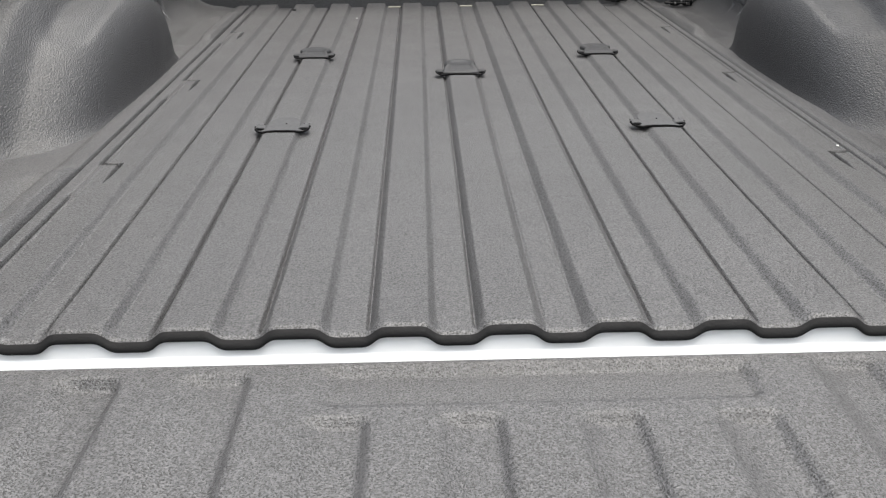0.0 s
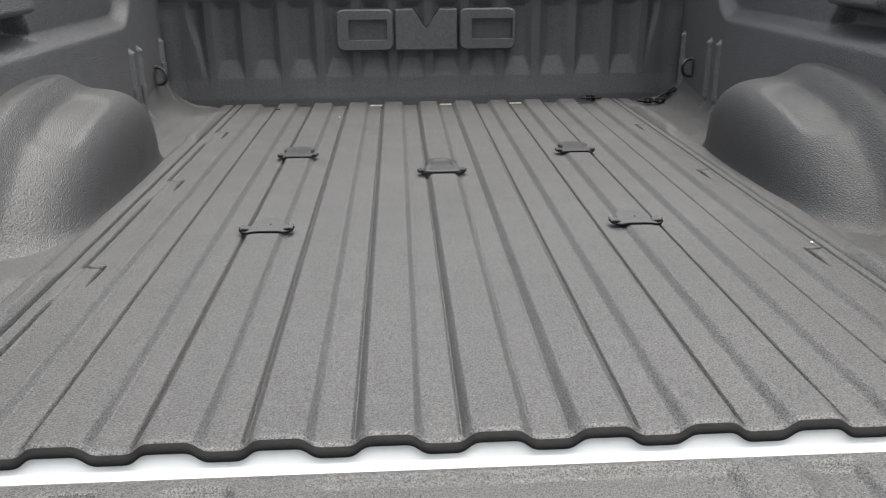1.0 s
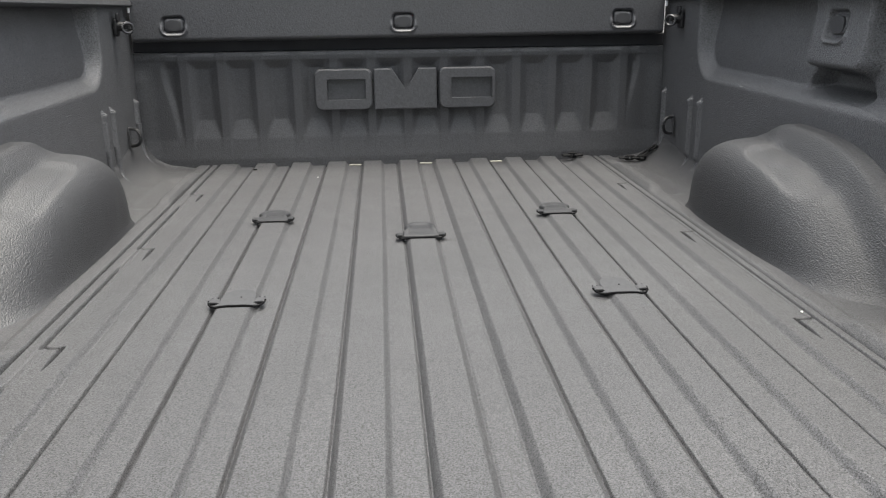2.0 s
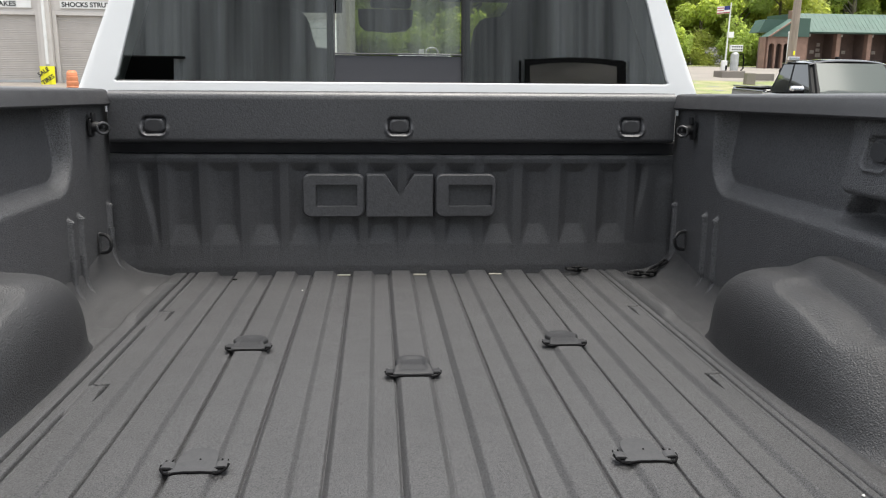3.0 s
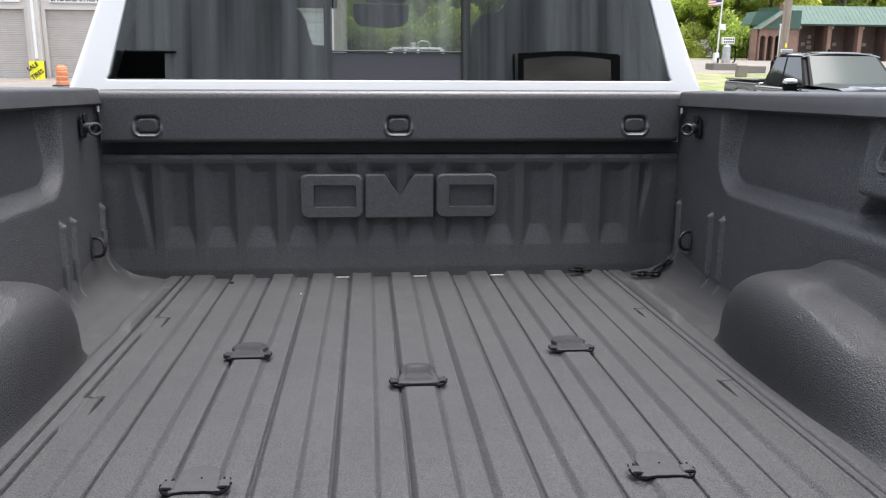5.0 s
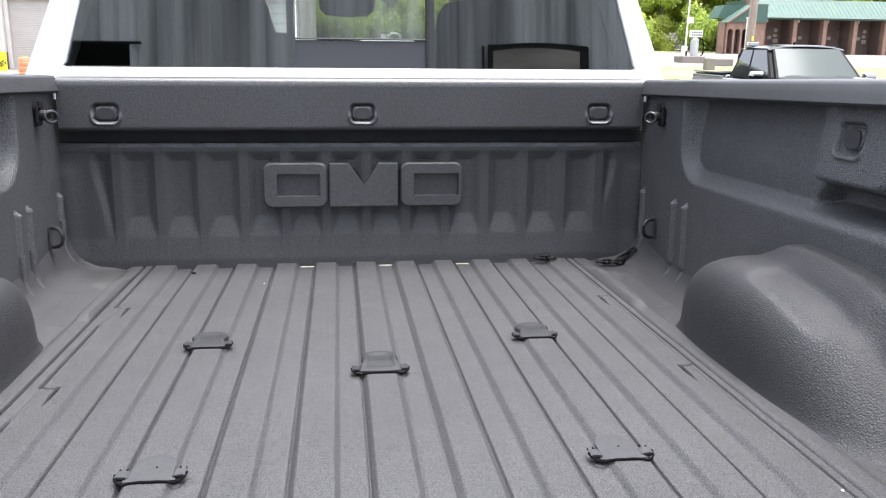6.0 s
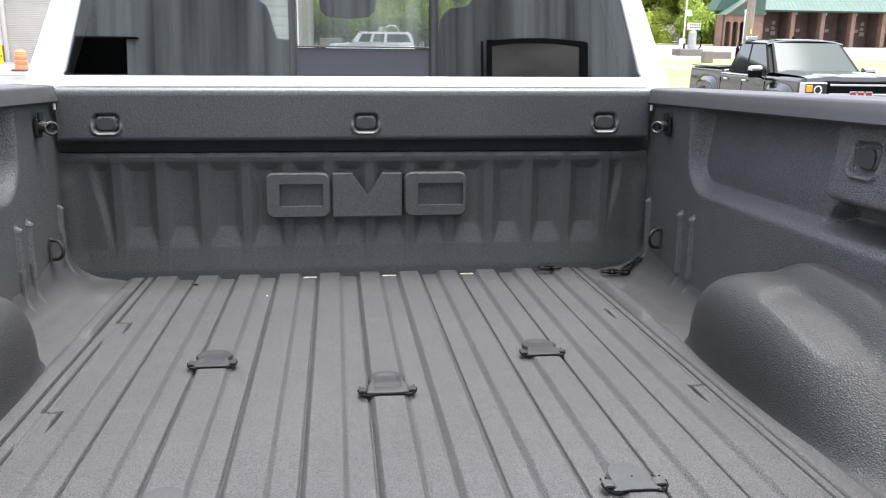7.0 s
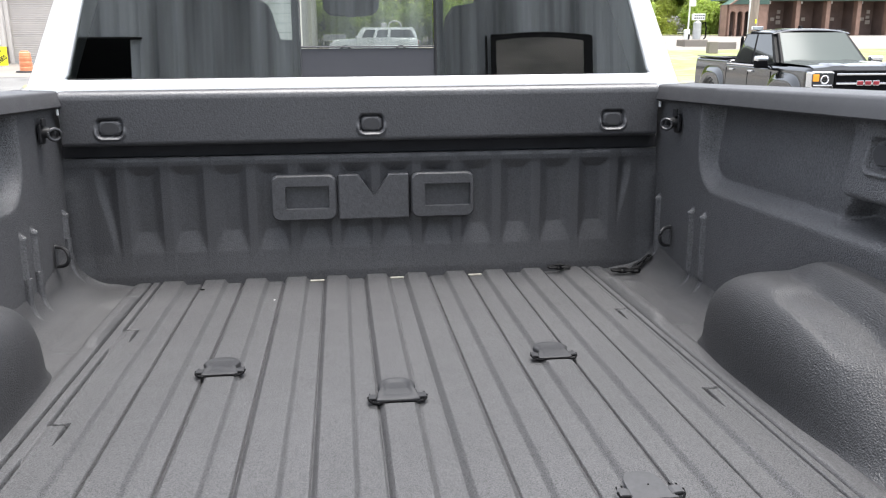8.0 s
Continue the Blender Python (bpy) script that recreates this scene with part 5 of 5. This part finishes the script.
def face_panel(name, c, u0, u1, v0, v1, off, mat, parent, label="", shear=0.0):
    """A thin panel on the face with corners c (bottom left, bottom right, top right, top left)."""
    c = [Vector(p) for p in c]
    n = (c[1] - c[0]).cross(c[3] - c[0]).normalized()

    def at(u, v):
        return (c[0] * (1 - u) + c[1] * u) * (1 - v) + (c[3] * (1 - u) + c[2] * u) * v
    bm = bm_new()
    pts = [at(u0, v0), at(u1, v0), at(u1 - shear, v1), at(u0, v1)]
    lo = [bm.verts.new(p - n * 0.012) for p in pts]
    hi = [bm.verts.new(p + n * off) for p in pts]
    bm.faces.new(hi)
    for i in range(4):
        bm.faces.new((lo[i], lo[(i + 1) % 4], hi[(i + 1) % 4], hi[i]))
    bmesh.ops.bevel(bm, geom=[e for e in bm.edges if e.verts[0] in hi and e.verts[1] in hi], offset=0.012, segments=2, affect='EDGES')
    return part(name, bm, mat, parent, label)


def greenhouse(t, paint, yb0, yb1, yt0, yt1, wb, wt, zb, zt, splits, name="cab", grow=0.0):
    """A tapered cab: base from yb0 to yb1, roof from yt0 to yt1; splits: side windows as shares of its length."""
    B = [(-wb, yb0, zb), (wb, yb0, zb), (wb, yb1, zb), (-wb, yb1, zb)]
    T = [(-wt, yt0, zt), (wt, yt0, zt), (wt, yt1, zt), (-wt, yt1, zt)]
    bm = bm_new()
    b = [bm.verts.new(p) for p in B]
    u = [bm.verts.new(p) for p in T]
    mid = [bm.verts.new((0, yt0 + 0.05, zt + 0.03)), bm.verts.new((0, yt1 - 0.05, zt + 0.03))]
    bm.faces.new(b)
    bm.faces.new((u[0], u[1], mid[0]))
    bm.faces.new((u[2], u[3], mid[1]))
    bm.faces.new((u[1], u[2], mid[1], mid[0]))
    bm.faces.new((u[3], u[0], mid[0], mid[1]))
    for i in range(4):
        bm.faces.new((b[i], b[(i + 1) % 4], u[(i + 1) % 4], u[i]))
    bmesh.ops.bevel(bm, geom=list(bm.edges), offset=0.06, segments=4, affect='EDGES')
    cabp = part(name, bm, paint, t, smooth=True)
    face_panel("windscreen", (B[0], B[1], T[1], T[0]), 0.055, 0.945, 0.07, 0.955, 0.006, SKYGLASS, cabp, "windscreen mirroring the sky")
    face_panel("rear_glass", (B[2], B[3], T[3], T[2]), 0.08, 0.92, 0.12, 0.9, 0.006, CARGLASS, cabp)
    for s0, s1, sh in splits:
        face_panel("side_glass", (B[1], B[2], T[2], T[1]), s0, s1, 0.10 - grow * 0.5, 0.84 + grow, 0.006, CARGLASS, cabp, shear=sh)
        face_panel("side_glass", (B[3], B[0], T[0], T[3]), 1 - s1, 1 - s0, 0.10 - grow * 0.5, 0.84 + grow, 0.006, CARGLASS, cabp)
    return cabp


def black_pickup():
    """A crew pickup, front at y = 0 facing -y."""
    t = thing("black_pickup", "glossy black crew-cab pickup with chrome trim, parked", "truck", pose(9.07, 13.35, float(ground_z(16.0)), 0.0, 0, -4.0))
    W = 1.0
    low = [(0.06, 0.42), (0.42, 0.36)] + arch(1.02, 0.47, 0.42)[1:-1] + [(1.55, 0.36), (3.95, 0.36)] + arch(4.62, 0.47, 0.42)[1:-1] + [(5.15, 0.40), (5.72, 0.46), (5.74, 1.33), (3.86, 1.33), (3.84, 1.22), (1.62, 1.25), (1.30, 1.26), (0.35, 1.24), (0.06, 1.20)]
    part("body", prism(low, 0, -0.94, 0.94, 0.05, 3), BLACK_PAINT, t, smooth=True)
    # sculpted flanks: a barrelled side with squared bulges over both wheels
    ys, zs = np.linspace(0.04, 5.74, 229), np.concatenate((np.linspace(0.36, 1.18, 34), np.linspace(1.20, 1.34, 8)))
    Y, Z = np.meshgrid(ys, zs, indexing="ij")
    top = np.where(Y > 3.86, 1.345, 1.262 + 0.02 * smoothstep(1.7, 0.9, Y))
    Zs = np.minimum(Z, top)
    x = 0.985 + 0.022 * (1 - ((Zs - 0.86) / 0.48) ** 2) - 0.055 * smoothstep(top - 0.10, top + 0.02, Zs) ** 2
    keep = np.ones((len(ys) - 1, len(zs) - 1), bool)
    for wy in (1.02, 4.62):
        q = (np.abs((Y - wy) / 0.70) ** 3.2 + np.abs((Zs - 0.42) / 0.68) ** 3.2) ** (1 / 3.2)
        x = x + 0.075 * smoothstep(1.12, 0.86, q)
        r = np.hypot(Y - wy, Zs - 0.42)
        x = x - 0.10 * smoothstep(0.50, 0.47, r)
    x = x - 0.16 * smoothstep(0.30, 0.02, Y) ** 2
    for side in (-1, 1):
        sheet("flank", np.stack((side * x, Y, Zs), -1), BLACK_PAINT, t, "glossy black flank with bulging wheel arches", sharp=60, flip=side < 0)
    hood = np.array([[(x, y, z + 0.035 * (1 - abs(x / 0.95) ** 3.0) + 0.016 * float(smoothstep(0.70, 0.60, abs(x)) * smoothstep(0.30, 0.42, abs(x)))) for y, z in ((0.03, 1.20), (0.07, 1.275), (0.20, 1.308), (0.5, 1.320), (1.0, 1.330), (1.70, 1.337))] for x in np.linspace(-0.95, 0.95, 45)])
    sheet("bonnet", hood, BLACK_PAINT, t, "glossy black bonnet", flip=False)
    c = greenhouse(t, PILLAR, 1.45, 3.74, 2.20, 3.50, 0.93, 0.74, 1.25, 1.92, ((0.09, 0.53, 0.0), (0.565, 0.925, 0.05)), grow=0.08)
    rp = np.array([[(x * 0.775, y, 1.930 + dz - 0.045 * abs(x) ** 4 + 0.028 * (1 - x * x)) for y, dz in ((2.165, -0.030), (2.20, -0.008), (2.26, 0.004), (2.8, 0.016), (3.42, 0.004), (3.54, -0.022))] for x in np.linspace(-1, 1, 13)])
    sheet("roof_panel", rp, BLACK_PAINT, c, "glossy black roof mirroring the sky")
    part("roof_fin", prism([(2.5, 1.93), (2.75, 1.93), (2.72, 2.02), (2.66, 2.02)], 0, -0.03, 0.03, 0.008), BLACK, c, "black aerial fin")
    part("roof_bar", box(-0.62, -0.40, 3.5, 3.62, 1.94, 2.02, 0.01), CHROME, c)
    for side in (-1, 1):
        for wy in (1.02, 4.62):
            wheel(t, side * 0.86, wy, 0.40, 0.27, side)
            part("arch_void", cyl((side * 0.70, wy, 0.42), (side * 0.955, wy, 0.42), 0.47, 0.47, 28), BLACK, t)
        for hy in (2.45, 3.42):
            part("door_handle", box(side * 1.018 - 0.02, side * 1.018 + 0.02, hy, hy + 0.20, 1.12, 1.16, 0.012), CHROME, t, "chrome door handle")
        for sy in (1.62, 2.70, 3.84):
            part("door_gap", box(side * 1.003 - 0.008, side * 1.003 + 0.008, sy, sy + 0.010, 0.45, 1.16), BLACK, t)
        part("belt_strip", box(side * 0.985 - 0.02, side * 0.985 + 0.02, 1.75, 3.84, 1.235, 1.262, 0.006), CHROME, t, "thin chrome belt strip")
        mb = part("door_mirror", box(side * 1.14 - 0.125, side * 1.14 + 0.125, 1.725, 1.86, 1.22, 1.40, 0.04, 3), BLACK, t, "black door mirror with a chrome cap")
        part("mirror_cap", box(side * 1.14 - 0.13, side * 1.14 + 0.13, 1.71, 1.865, 1.34, 1.45, 0.045, 3), CHROME, mb, "chrome cap")
        part("mirror_arm", box(side * 1.0 - 0.05, side * 1.0 + 0.05, 1.76, 1.84, 1.21, 1.30, 0.02), BLACK, mb)
        hx = side * 0.80
        hl = part("headlamp", box(hx - 0.21, hx + 0.21, -0.01, 0.20, 0.94, 1.22, 0.03, 3), CHROME, t, "chrome-framed headlamp")
        part("lamp_face", prism(round_rect(0.385, 0.245, 0.035, 5, hx, 1.08), 1, -0.016, -0.009), DARK_STEEL, hl, "dark lamp reflector")
        part("lamp_unit", cyl((hx - side * 0.03, -0.02, 1.085), (hx - side * 0.03, 0.05, 1.085), 0.085, 0.085, 20), LAMP_GLASS, hl)
        part("projector", cyl((hx - side * 0.03, -0.018, 1.085), (hx - side * 0.03, -0.005, 1.085), 0.05, 0.05, 20), BLACK, hl)
        ring = [(hx - side * 0.03 + 0.066 * math.cos(a), -0.020, 1.085 + 0.066 * math.sin(a)) for a in np.linspace(0, 2 * math.pi, 24, endpoint=False)]
        part("projector_ring", tube(ring, 0.014, 8, True), CHROME, hl, "chrome ring round the projector")
        part("lamp_bar", box(hx - 0.17, hx + 0.17, -0.026, 0.0, 0.975, 1.0, 0.008), CHROME, hl, "bright bar low in the lamp")
        part("indicator", box(hx + side * 0.125 - 0.06, hx + side * 0.125 + 0.06, -0.022, 0.08, 1.05, 1.18, 0.015), AMBER, hl, "amber indicator")
        part("tail_lamp", box(side * 0.90 - 0.06, side * 0.90 + 0.06, 5.70, 5.76, 0.85, 1.25, 0.015), RED, t)
    for side in (-1, 1):
        part("bed_cap", box(side * 0.93 - 0.07, side * 0.93 + 0.07, 3.92, 5.70, 1.352, 1.378, 0.012), PLASTIC, t, "black bed rail cap")
        part("sill_step", box(side * 0.98 - 0.06, side * 0.98 + 0.06, 1.70, 3.90, 0.30, 0.40, 0.03), CHROME, t, "bright side step")
    part("bed_floor", box(-0.86, 0.86, 3.95, 5.6, 1.34, 1.362, 0.0), BLACK, t)
    g = part("grille", box(-0.59, 0.59, -0.02, 0.1, 0.80, 1.24, 0.02), BLACK, t, "black grille with chrome bars")
    for z in (0.84, 1.0, 1.16):
        part("grille_bar", box(-0.57, 0.57, -0.045, -0.005, z, z + 0.035, 0.008), CHROME, g)
    for k in range(3):
        part("badge_block", box(-0.20 + k * 0.145, -0.09 + k * 0.145, -0.06, -0.03, 0.992, 1.062, 0.012), BADGE, g, "plain red badge block with a bright rim")
        part("badge_rim", box(-0.208 + k * 0.145, -0.082 + k * 0.145, -0.05, -0.028, 0.984, 1.070, 0.006), CHROME, g)
    part("front_bumper", box(-1.0, 1.0, -0.16, 0.12, 0.46, 0.76, 0.05, 3), CHROME, t, "chrome bumper")
    return t


black_pickup()


def small_car(name, label, m, paint, L, H, belt, nose, tail, wagon):
    t = thing(name, label, "car", m)
    W = 0.92
    low = [(0.0, 0.30)] + arch(0.85, 0.36, 0.32)[1:-1] + arch(L - 0.95, 0.36, 0.32)[1:-1] + [(L, 0.35), (L - 0.02, tail), (L * 0.6, belt), (L * 0.3, belt), (0.25, nose), (0.0, nose - 0.25)]
    part("body", prism(low, 0, -W, W, 0.07, 3), paint, t, smooth=True)
    greenhouse(t, paint, L * (0.29 if wagon else 0.24), L * (0.995 if wagon else 0.86), L * (0.37 if wagon else 0.40), L * (0.955 if wagon else 0.68), 0.86, 0.64 + 0.1 * wagon, belt - 0.02, H, ((0.09, 0.28, 0.0), (0.32, 0.51, 0.0), (0.55, 0.96, 0.03)) if wagon else ((0.22, 0.44, 0.0), (0.48, 0.70, 0.0), (0.74, 0.94, 0.03)))
    for side in (-1, 1):
        for wy in (0.85, L - 0.95):
            wheel(t, side * 0.80, wy, 0.33, 0.2, side, GALV)
        part("headlamp", box(side * 0.68 - 0.16, side * 0.68 + 0.16, -0.01, 0.08, nose - 0.28, nose - 0.12, 0.03), CHROME, t)
        part("tail_lamp", box(side * 0.78 - 0.1, side * 0.78 + 0.1, L - 0.06, L + 0.01, tail - 0.3, tail - 0.1, 0.02), RED, t)
        part("door_mirror", box(side * 1.02 - 0.09, side * 1.02 + 0.09, L * 0.30, L * 0.30 + 0.1, belt, belt + 0.14, 0.03), paint, t)
    return t


small_car("white_wagon", "long white estate car parked beyond, seen through the cab", pose(-0.54, 46, float(ground_z(46)), 0, 0, -90), WHITE_PAINT, 4.75, 1.50, 0.95, 0.86, 0.95, True)
t = thing("arched_frame", "small white arched frame standing beyond the estate car", "frame", pose(2.73, 54.5, float(ground_z(54.5))))
part("arch", tube([(0.45, 0, 0), (0.45, 0, 1.42)] + [(0.85 - 0.4 * math.cos(a), 0, 1.42 + 0.28 * math.sin(a)) for a in np.linspace(0.3, math.pi - 0.3, 8)] + [(1.25, 0, 1.42), (1.25, 0, 0)], 0.06), SIGN_WHITE, t)
part("box", box(0.0, 0.34, -0.15, 0.15, 0, 1.60, 0.04), SIGN_WHITE, t)
t = thing("low_sign", "low white-framed board on two legs", "sign", pose(-0.95, 54.5, float(ground_z(54.5)) + 0.0))
part("board", box(0, 1.35, -0.03, 0.03, 0.54, 0.84, 0.01), GALV, t)
for z in (0.50, 0.841):
    part("frame", box(-0.04, 1.39, -0.05, 0.05, z, z + 0.04, 0.008), SIGN_WHITE, t)
for x in (-0.04, 1.351):
    part("leg", box(x, x + 0.039, -0.05, 0.05, 0, 0.84, 0.008), SIGN_WHITE, t)
small_car("silver_car", "silver saloon parked near the shop", pose(-7.2, 19.2, float(ground_z(20.0)), 0, 0, -68), SILVER_PAINT, 4.5, 1.36, 0.84, 0.78, 0.92, False)


# ---- trees ----
def tree_meshes(seed, height, spread, leaf, mat, n_leaves, low=0.15):
    """A tapered trunk with limbs, and a crown of many small leaf clumps with gaps."""
    r = random.Random(seed)
    t = thing("tree", "leafy spring tree in the wood's edge", "tree", pose(0, 0, -200), "trees behind the yard")
    bm = bm_new()
    add_cyl(bm, (0, 0, -0.3), (0.1, 0, height * 0.5), 0.03 * height, 0.016 * height, 9)
    add_cyl(bm, (0.1, 0, height * 0.5), (0, 0.1, height * 0.9), 0.016 * height, 0.003 * height, 7)
    blobs = []
    for i in range(16):
        a, z = r.uniform(0, 6.28), height * r.uniform(low + 0.12, 0.95)
        k = math.sin(math.pi * min(1, max(0.08, (z / height - low) / (1.05 - low)))) ** 0.7
        rad = spread * k * r.uniform(0.5, 1.0)
        c = Vector((rad * math.cos(a), rad * math.sin(a), z))
        add_cyl(bm, (0, 0, max(0.3, z - 0.16 * height)), c * 0.9 + Vector((0, 0, z * 0.1)), 0.008 * height, 0.002 * height, 5)
        blobs.append((c, spread * r.uniform(0.30, 0.52)))
    part("trunk", bm, BARK, t)
    v, f = [], []
    for i in range(n_leaves):
        c, R = r.choice(blobs)
        d = Vector((r.gauss(0, 1), r.gauss(0, 1), r.gauss(0, 0.8))).normalized()
        p = c + d * R * (0.55 + 0.5 * r.random())
        n = (d + Vector((r.uniform(-1, 1), r.uniform(-1, 1), r.uniform(-0.4, 1.2)))).normalized()
        s = n.orthogonal().normalized()
        s.rotate(Matrix.Rotation(r.uniform(0, 6.28), 3, n))
        q = n.cross(s)
        L = leaf * r.uniform(0.6, 1.4)
        k = len(v)
        v += [p - s * L, p - q * L * 0.5 + n * L * 0.15, p + s * L, p + q * L * 0.5 + n * L * 0.15]
        f.append((k, k + 1, k + 2, k + 3))
    me = bpy.data.meshes.new("crown")
    me.from_pydata([tuple(x) for x in v], [], f)
    put_mesh("crown", me, mat, t)
    return t


kinds = [tree_meshes(11, 11, 3.6, 0.25, LEAF_A, 13000), tree_meshes(12, 12, 3.2, 0.25, LEAF_B, 13000), tree_meshes(13, 9.5, 3.8, 0.25, LEAF_C, 13000),
         tree_meshes(14, 4.2, 2.6, 0.17, LEAF_A, 4200, 0.0), tree_meshes(15, 3.4, 2.8, 0.16, LEAF_C, 4200, 0.0), tree_meshes(16, 3.8, 2.3, 0.16, LEAF_B, 4200, 0.0)]
for k in kinds[3:]:
    k.name = "shrub"
    tagged(k, "dense low shrub at the foot of the trees", "shrub", "shrubs behind the yard")
r = random.Random(77)
spots = []
for row, (y0, step, ks) in enumerate(((92, 3.6, (3, 4, 5)), (95, 3.3, (3, 4, 5)), (99, 4.2, (0, 1, 2)), (106, 4.2, (0, 1, 2)), (114, 4.6, (0, 1, 2)))):
    x = -26.0
    while x < 84:
        if row == 0 and (35 < x < 70):
            x += step
            continue
        spots.append((x + r.uniform(-1, 1), y0 + r.uniform(-1.5, 1.5), r.choice(ks), r.uniform(0, 360), r.uniform(0.85, 1.25)))
        x += step * r.uniform(0.8, 1.2)
for x, y, k in ((-3.5, 60, 5), (-1.0, 59, 5), (1.5, 59, 5), (4.0, 59, 5), (6.4, 60, 3), (9.0, 59, 5), (11.5, 60, 5), (-2.0, 64, 1), (2.8, 65, 1), (7.2, 65, 0), (11.8, 66, 1)):
    spots.append((x, y, k, r.uniform(0, 360), r.uniform(0.9, 1.15)))
used = set()
for x, y, k, a, s in spots:
    m = pose(x, y, float(ground_z(y)), 0, 0, a)
    if k not in used:
        used.add(k)
        ob = kinds[k]
        ob.matrix_basis = m
    else:
        ob = copy_thing(kinds[k], m)
    ob.scale = (s, s, s * 1.05)

# ---- metal shop behind, seen mirrored in the rear window; its unseen top is raised to cut sky light ----
K = 0.8
shop = thing("metal_shop", "grey ribbed metal shop behind the truck, its unseen top raised to cut sky light", "building", pose(0, -6.9, 0.05))


def sz(z):
    """Heights of the shop's openings."""
    return 1.20 + K * (z - 1.03)


holes = [(-7.5 * K, -3.52 * K, sz(3.54) + 0.02), (2.55 * K, 4.35 * K, sz(3.65) - 0.03)]
xs = [-19]
for a, b, z in holes:
    xs += [a, b]
xs.append(19)
# Height beyond the mirrored part is added to hold back light from behind.
TOP = 8.0


def ribbed(a, b, z0, z1):
    n = max(4, int((b - a) / 0.04))
    x = np.linspace(a, b, n)
    y = -0.025 * (np.abs(((x / 0.24) % 1.0) - 0.5) < 0.2)
    return np.stack((np.stack((x, y, np.full(n, z0)), -1), np.stack((x, y, np.full(n, z1)), -1)), 1)


for a, b in zip(xs[0::2], xs[1::2]):
    sheet("siding", ribbed(a, b, -0.1, TOP), SHOPWALL, shop, sharp=20, flip=True)
for a, b, z in holes:
    sheet("siding", ribbed(a, b, z, TOP), SHOPWALL, shop, sharp=20, flip=True)
part("bay_lintel", box(-6.1, -2.66, -0.02, 0.05, sz(3.54) + 0.005, sz(3.54) + 0.030, 0.005), SHOPDARK, shop, "dark awning rail over the bay")
# Bay walls take a near-black colour in place of the shade inside.
part("bay_back", box(-6.3, -2.5, -4.9, -4.8, -0.2, 3.6), SHOPDARK, shop, "open bay's rear wall, coloured near black for the shade inside")
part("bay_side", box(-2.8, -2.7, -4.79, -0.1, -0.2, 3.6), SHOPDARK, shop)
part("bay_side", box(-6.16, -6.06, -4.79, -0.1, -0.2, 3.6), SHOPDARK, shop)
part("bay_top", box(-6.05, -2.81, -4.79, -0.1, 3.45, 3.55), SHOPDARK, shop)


def arched(x0, x1, z, rise):
    """An upright outline with a shallow arched head."""
    return [(x0, 0.0), (x1, 0.0)] + [(x1 + (x0 - x1) * k / 12, z + rise * (1 - (k / 6 - 1) ** 2)) for k in range(13)]


wf = part("tall_window", prism(arched(2.040, 3.490, 3.235, 0.055), 1, 0.0, 0.04), SHOPDARK, shop, "black-framed tall window with an arched head")
part("window_glass", prism(arched(2.105, 3.355, 3.165, 0.050), 1, 0.042, 0.048), PAINTED_PANE, wf, "dim pane with cloudy reflections painted in")
part("window_trim", box(1.955, 1.985, 0.0, 0.03, 0.0, 3.24, 0.004), SHOPDARK, wf, "thin dark edge trim")
part("shop_body", box(-19, 19, -13, -5.0, -0.3, TOP - 0.1), SHOPDARK, shop)
part("shop_roof", box(-19.3, 19.3, -13.2, 0.05, TOP + 0.01, TOP + 0.15, 0.02), GALV, shop)
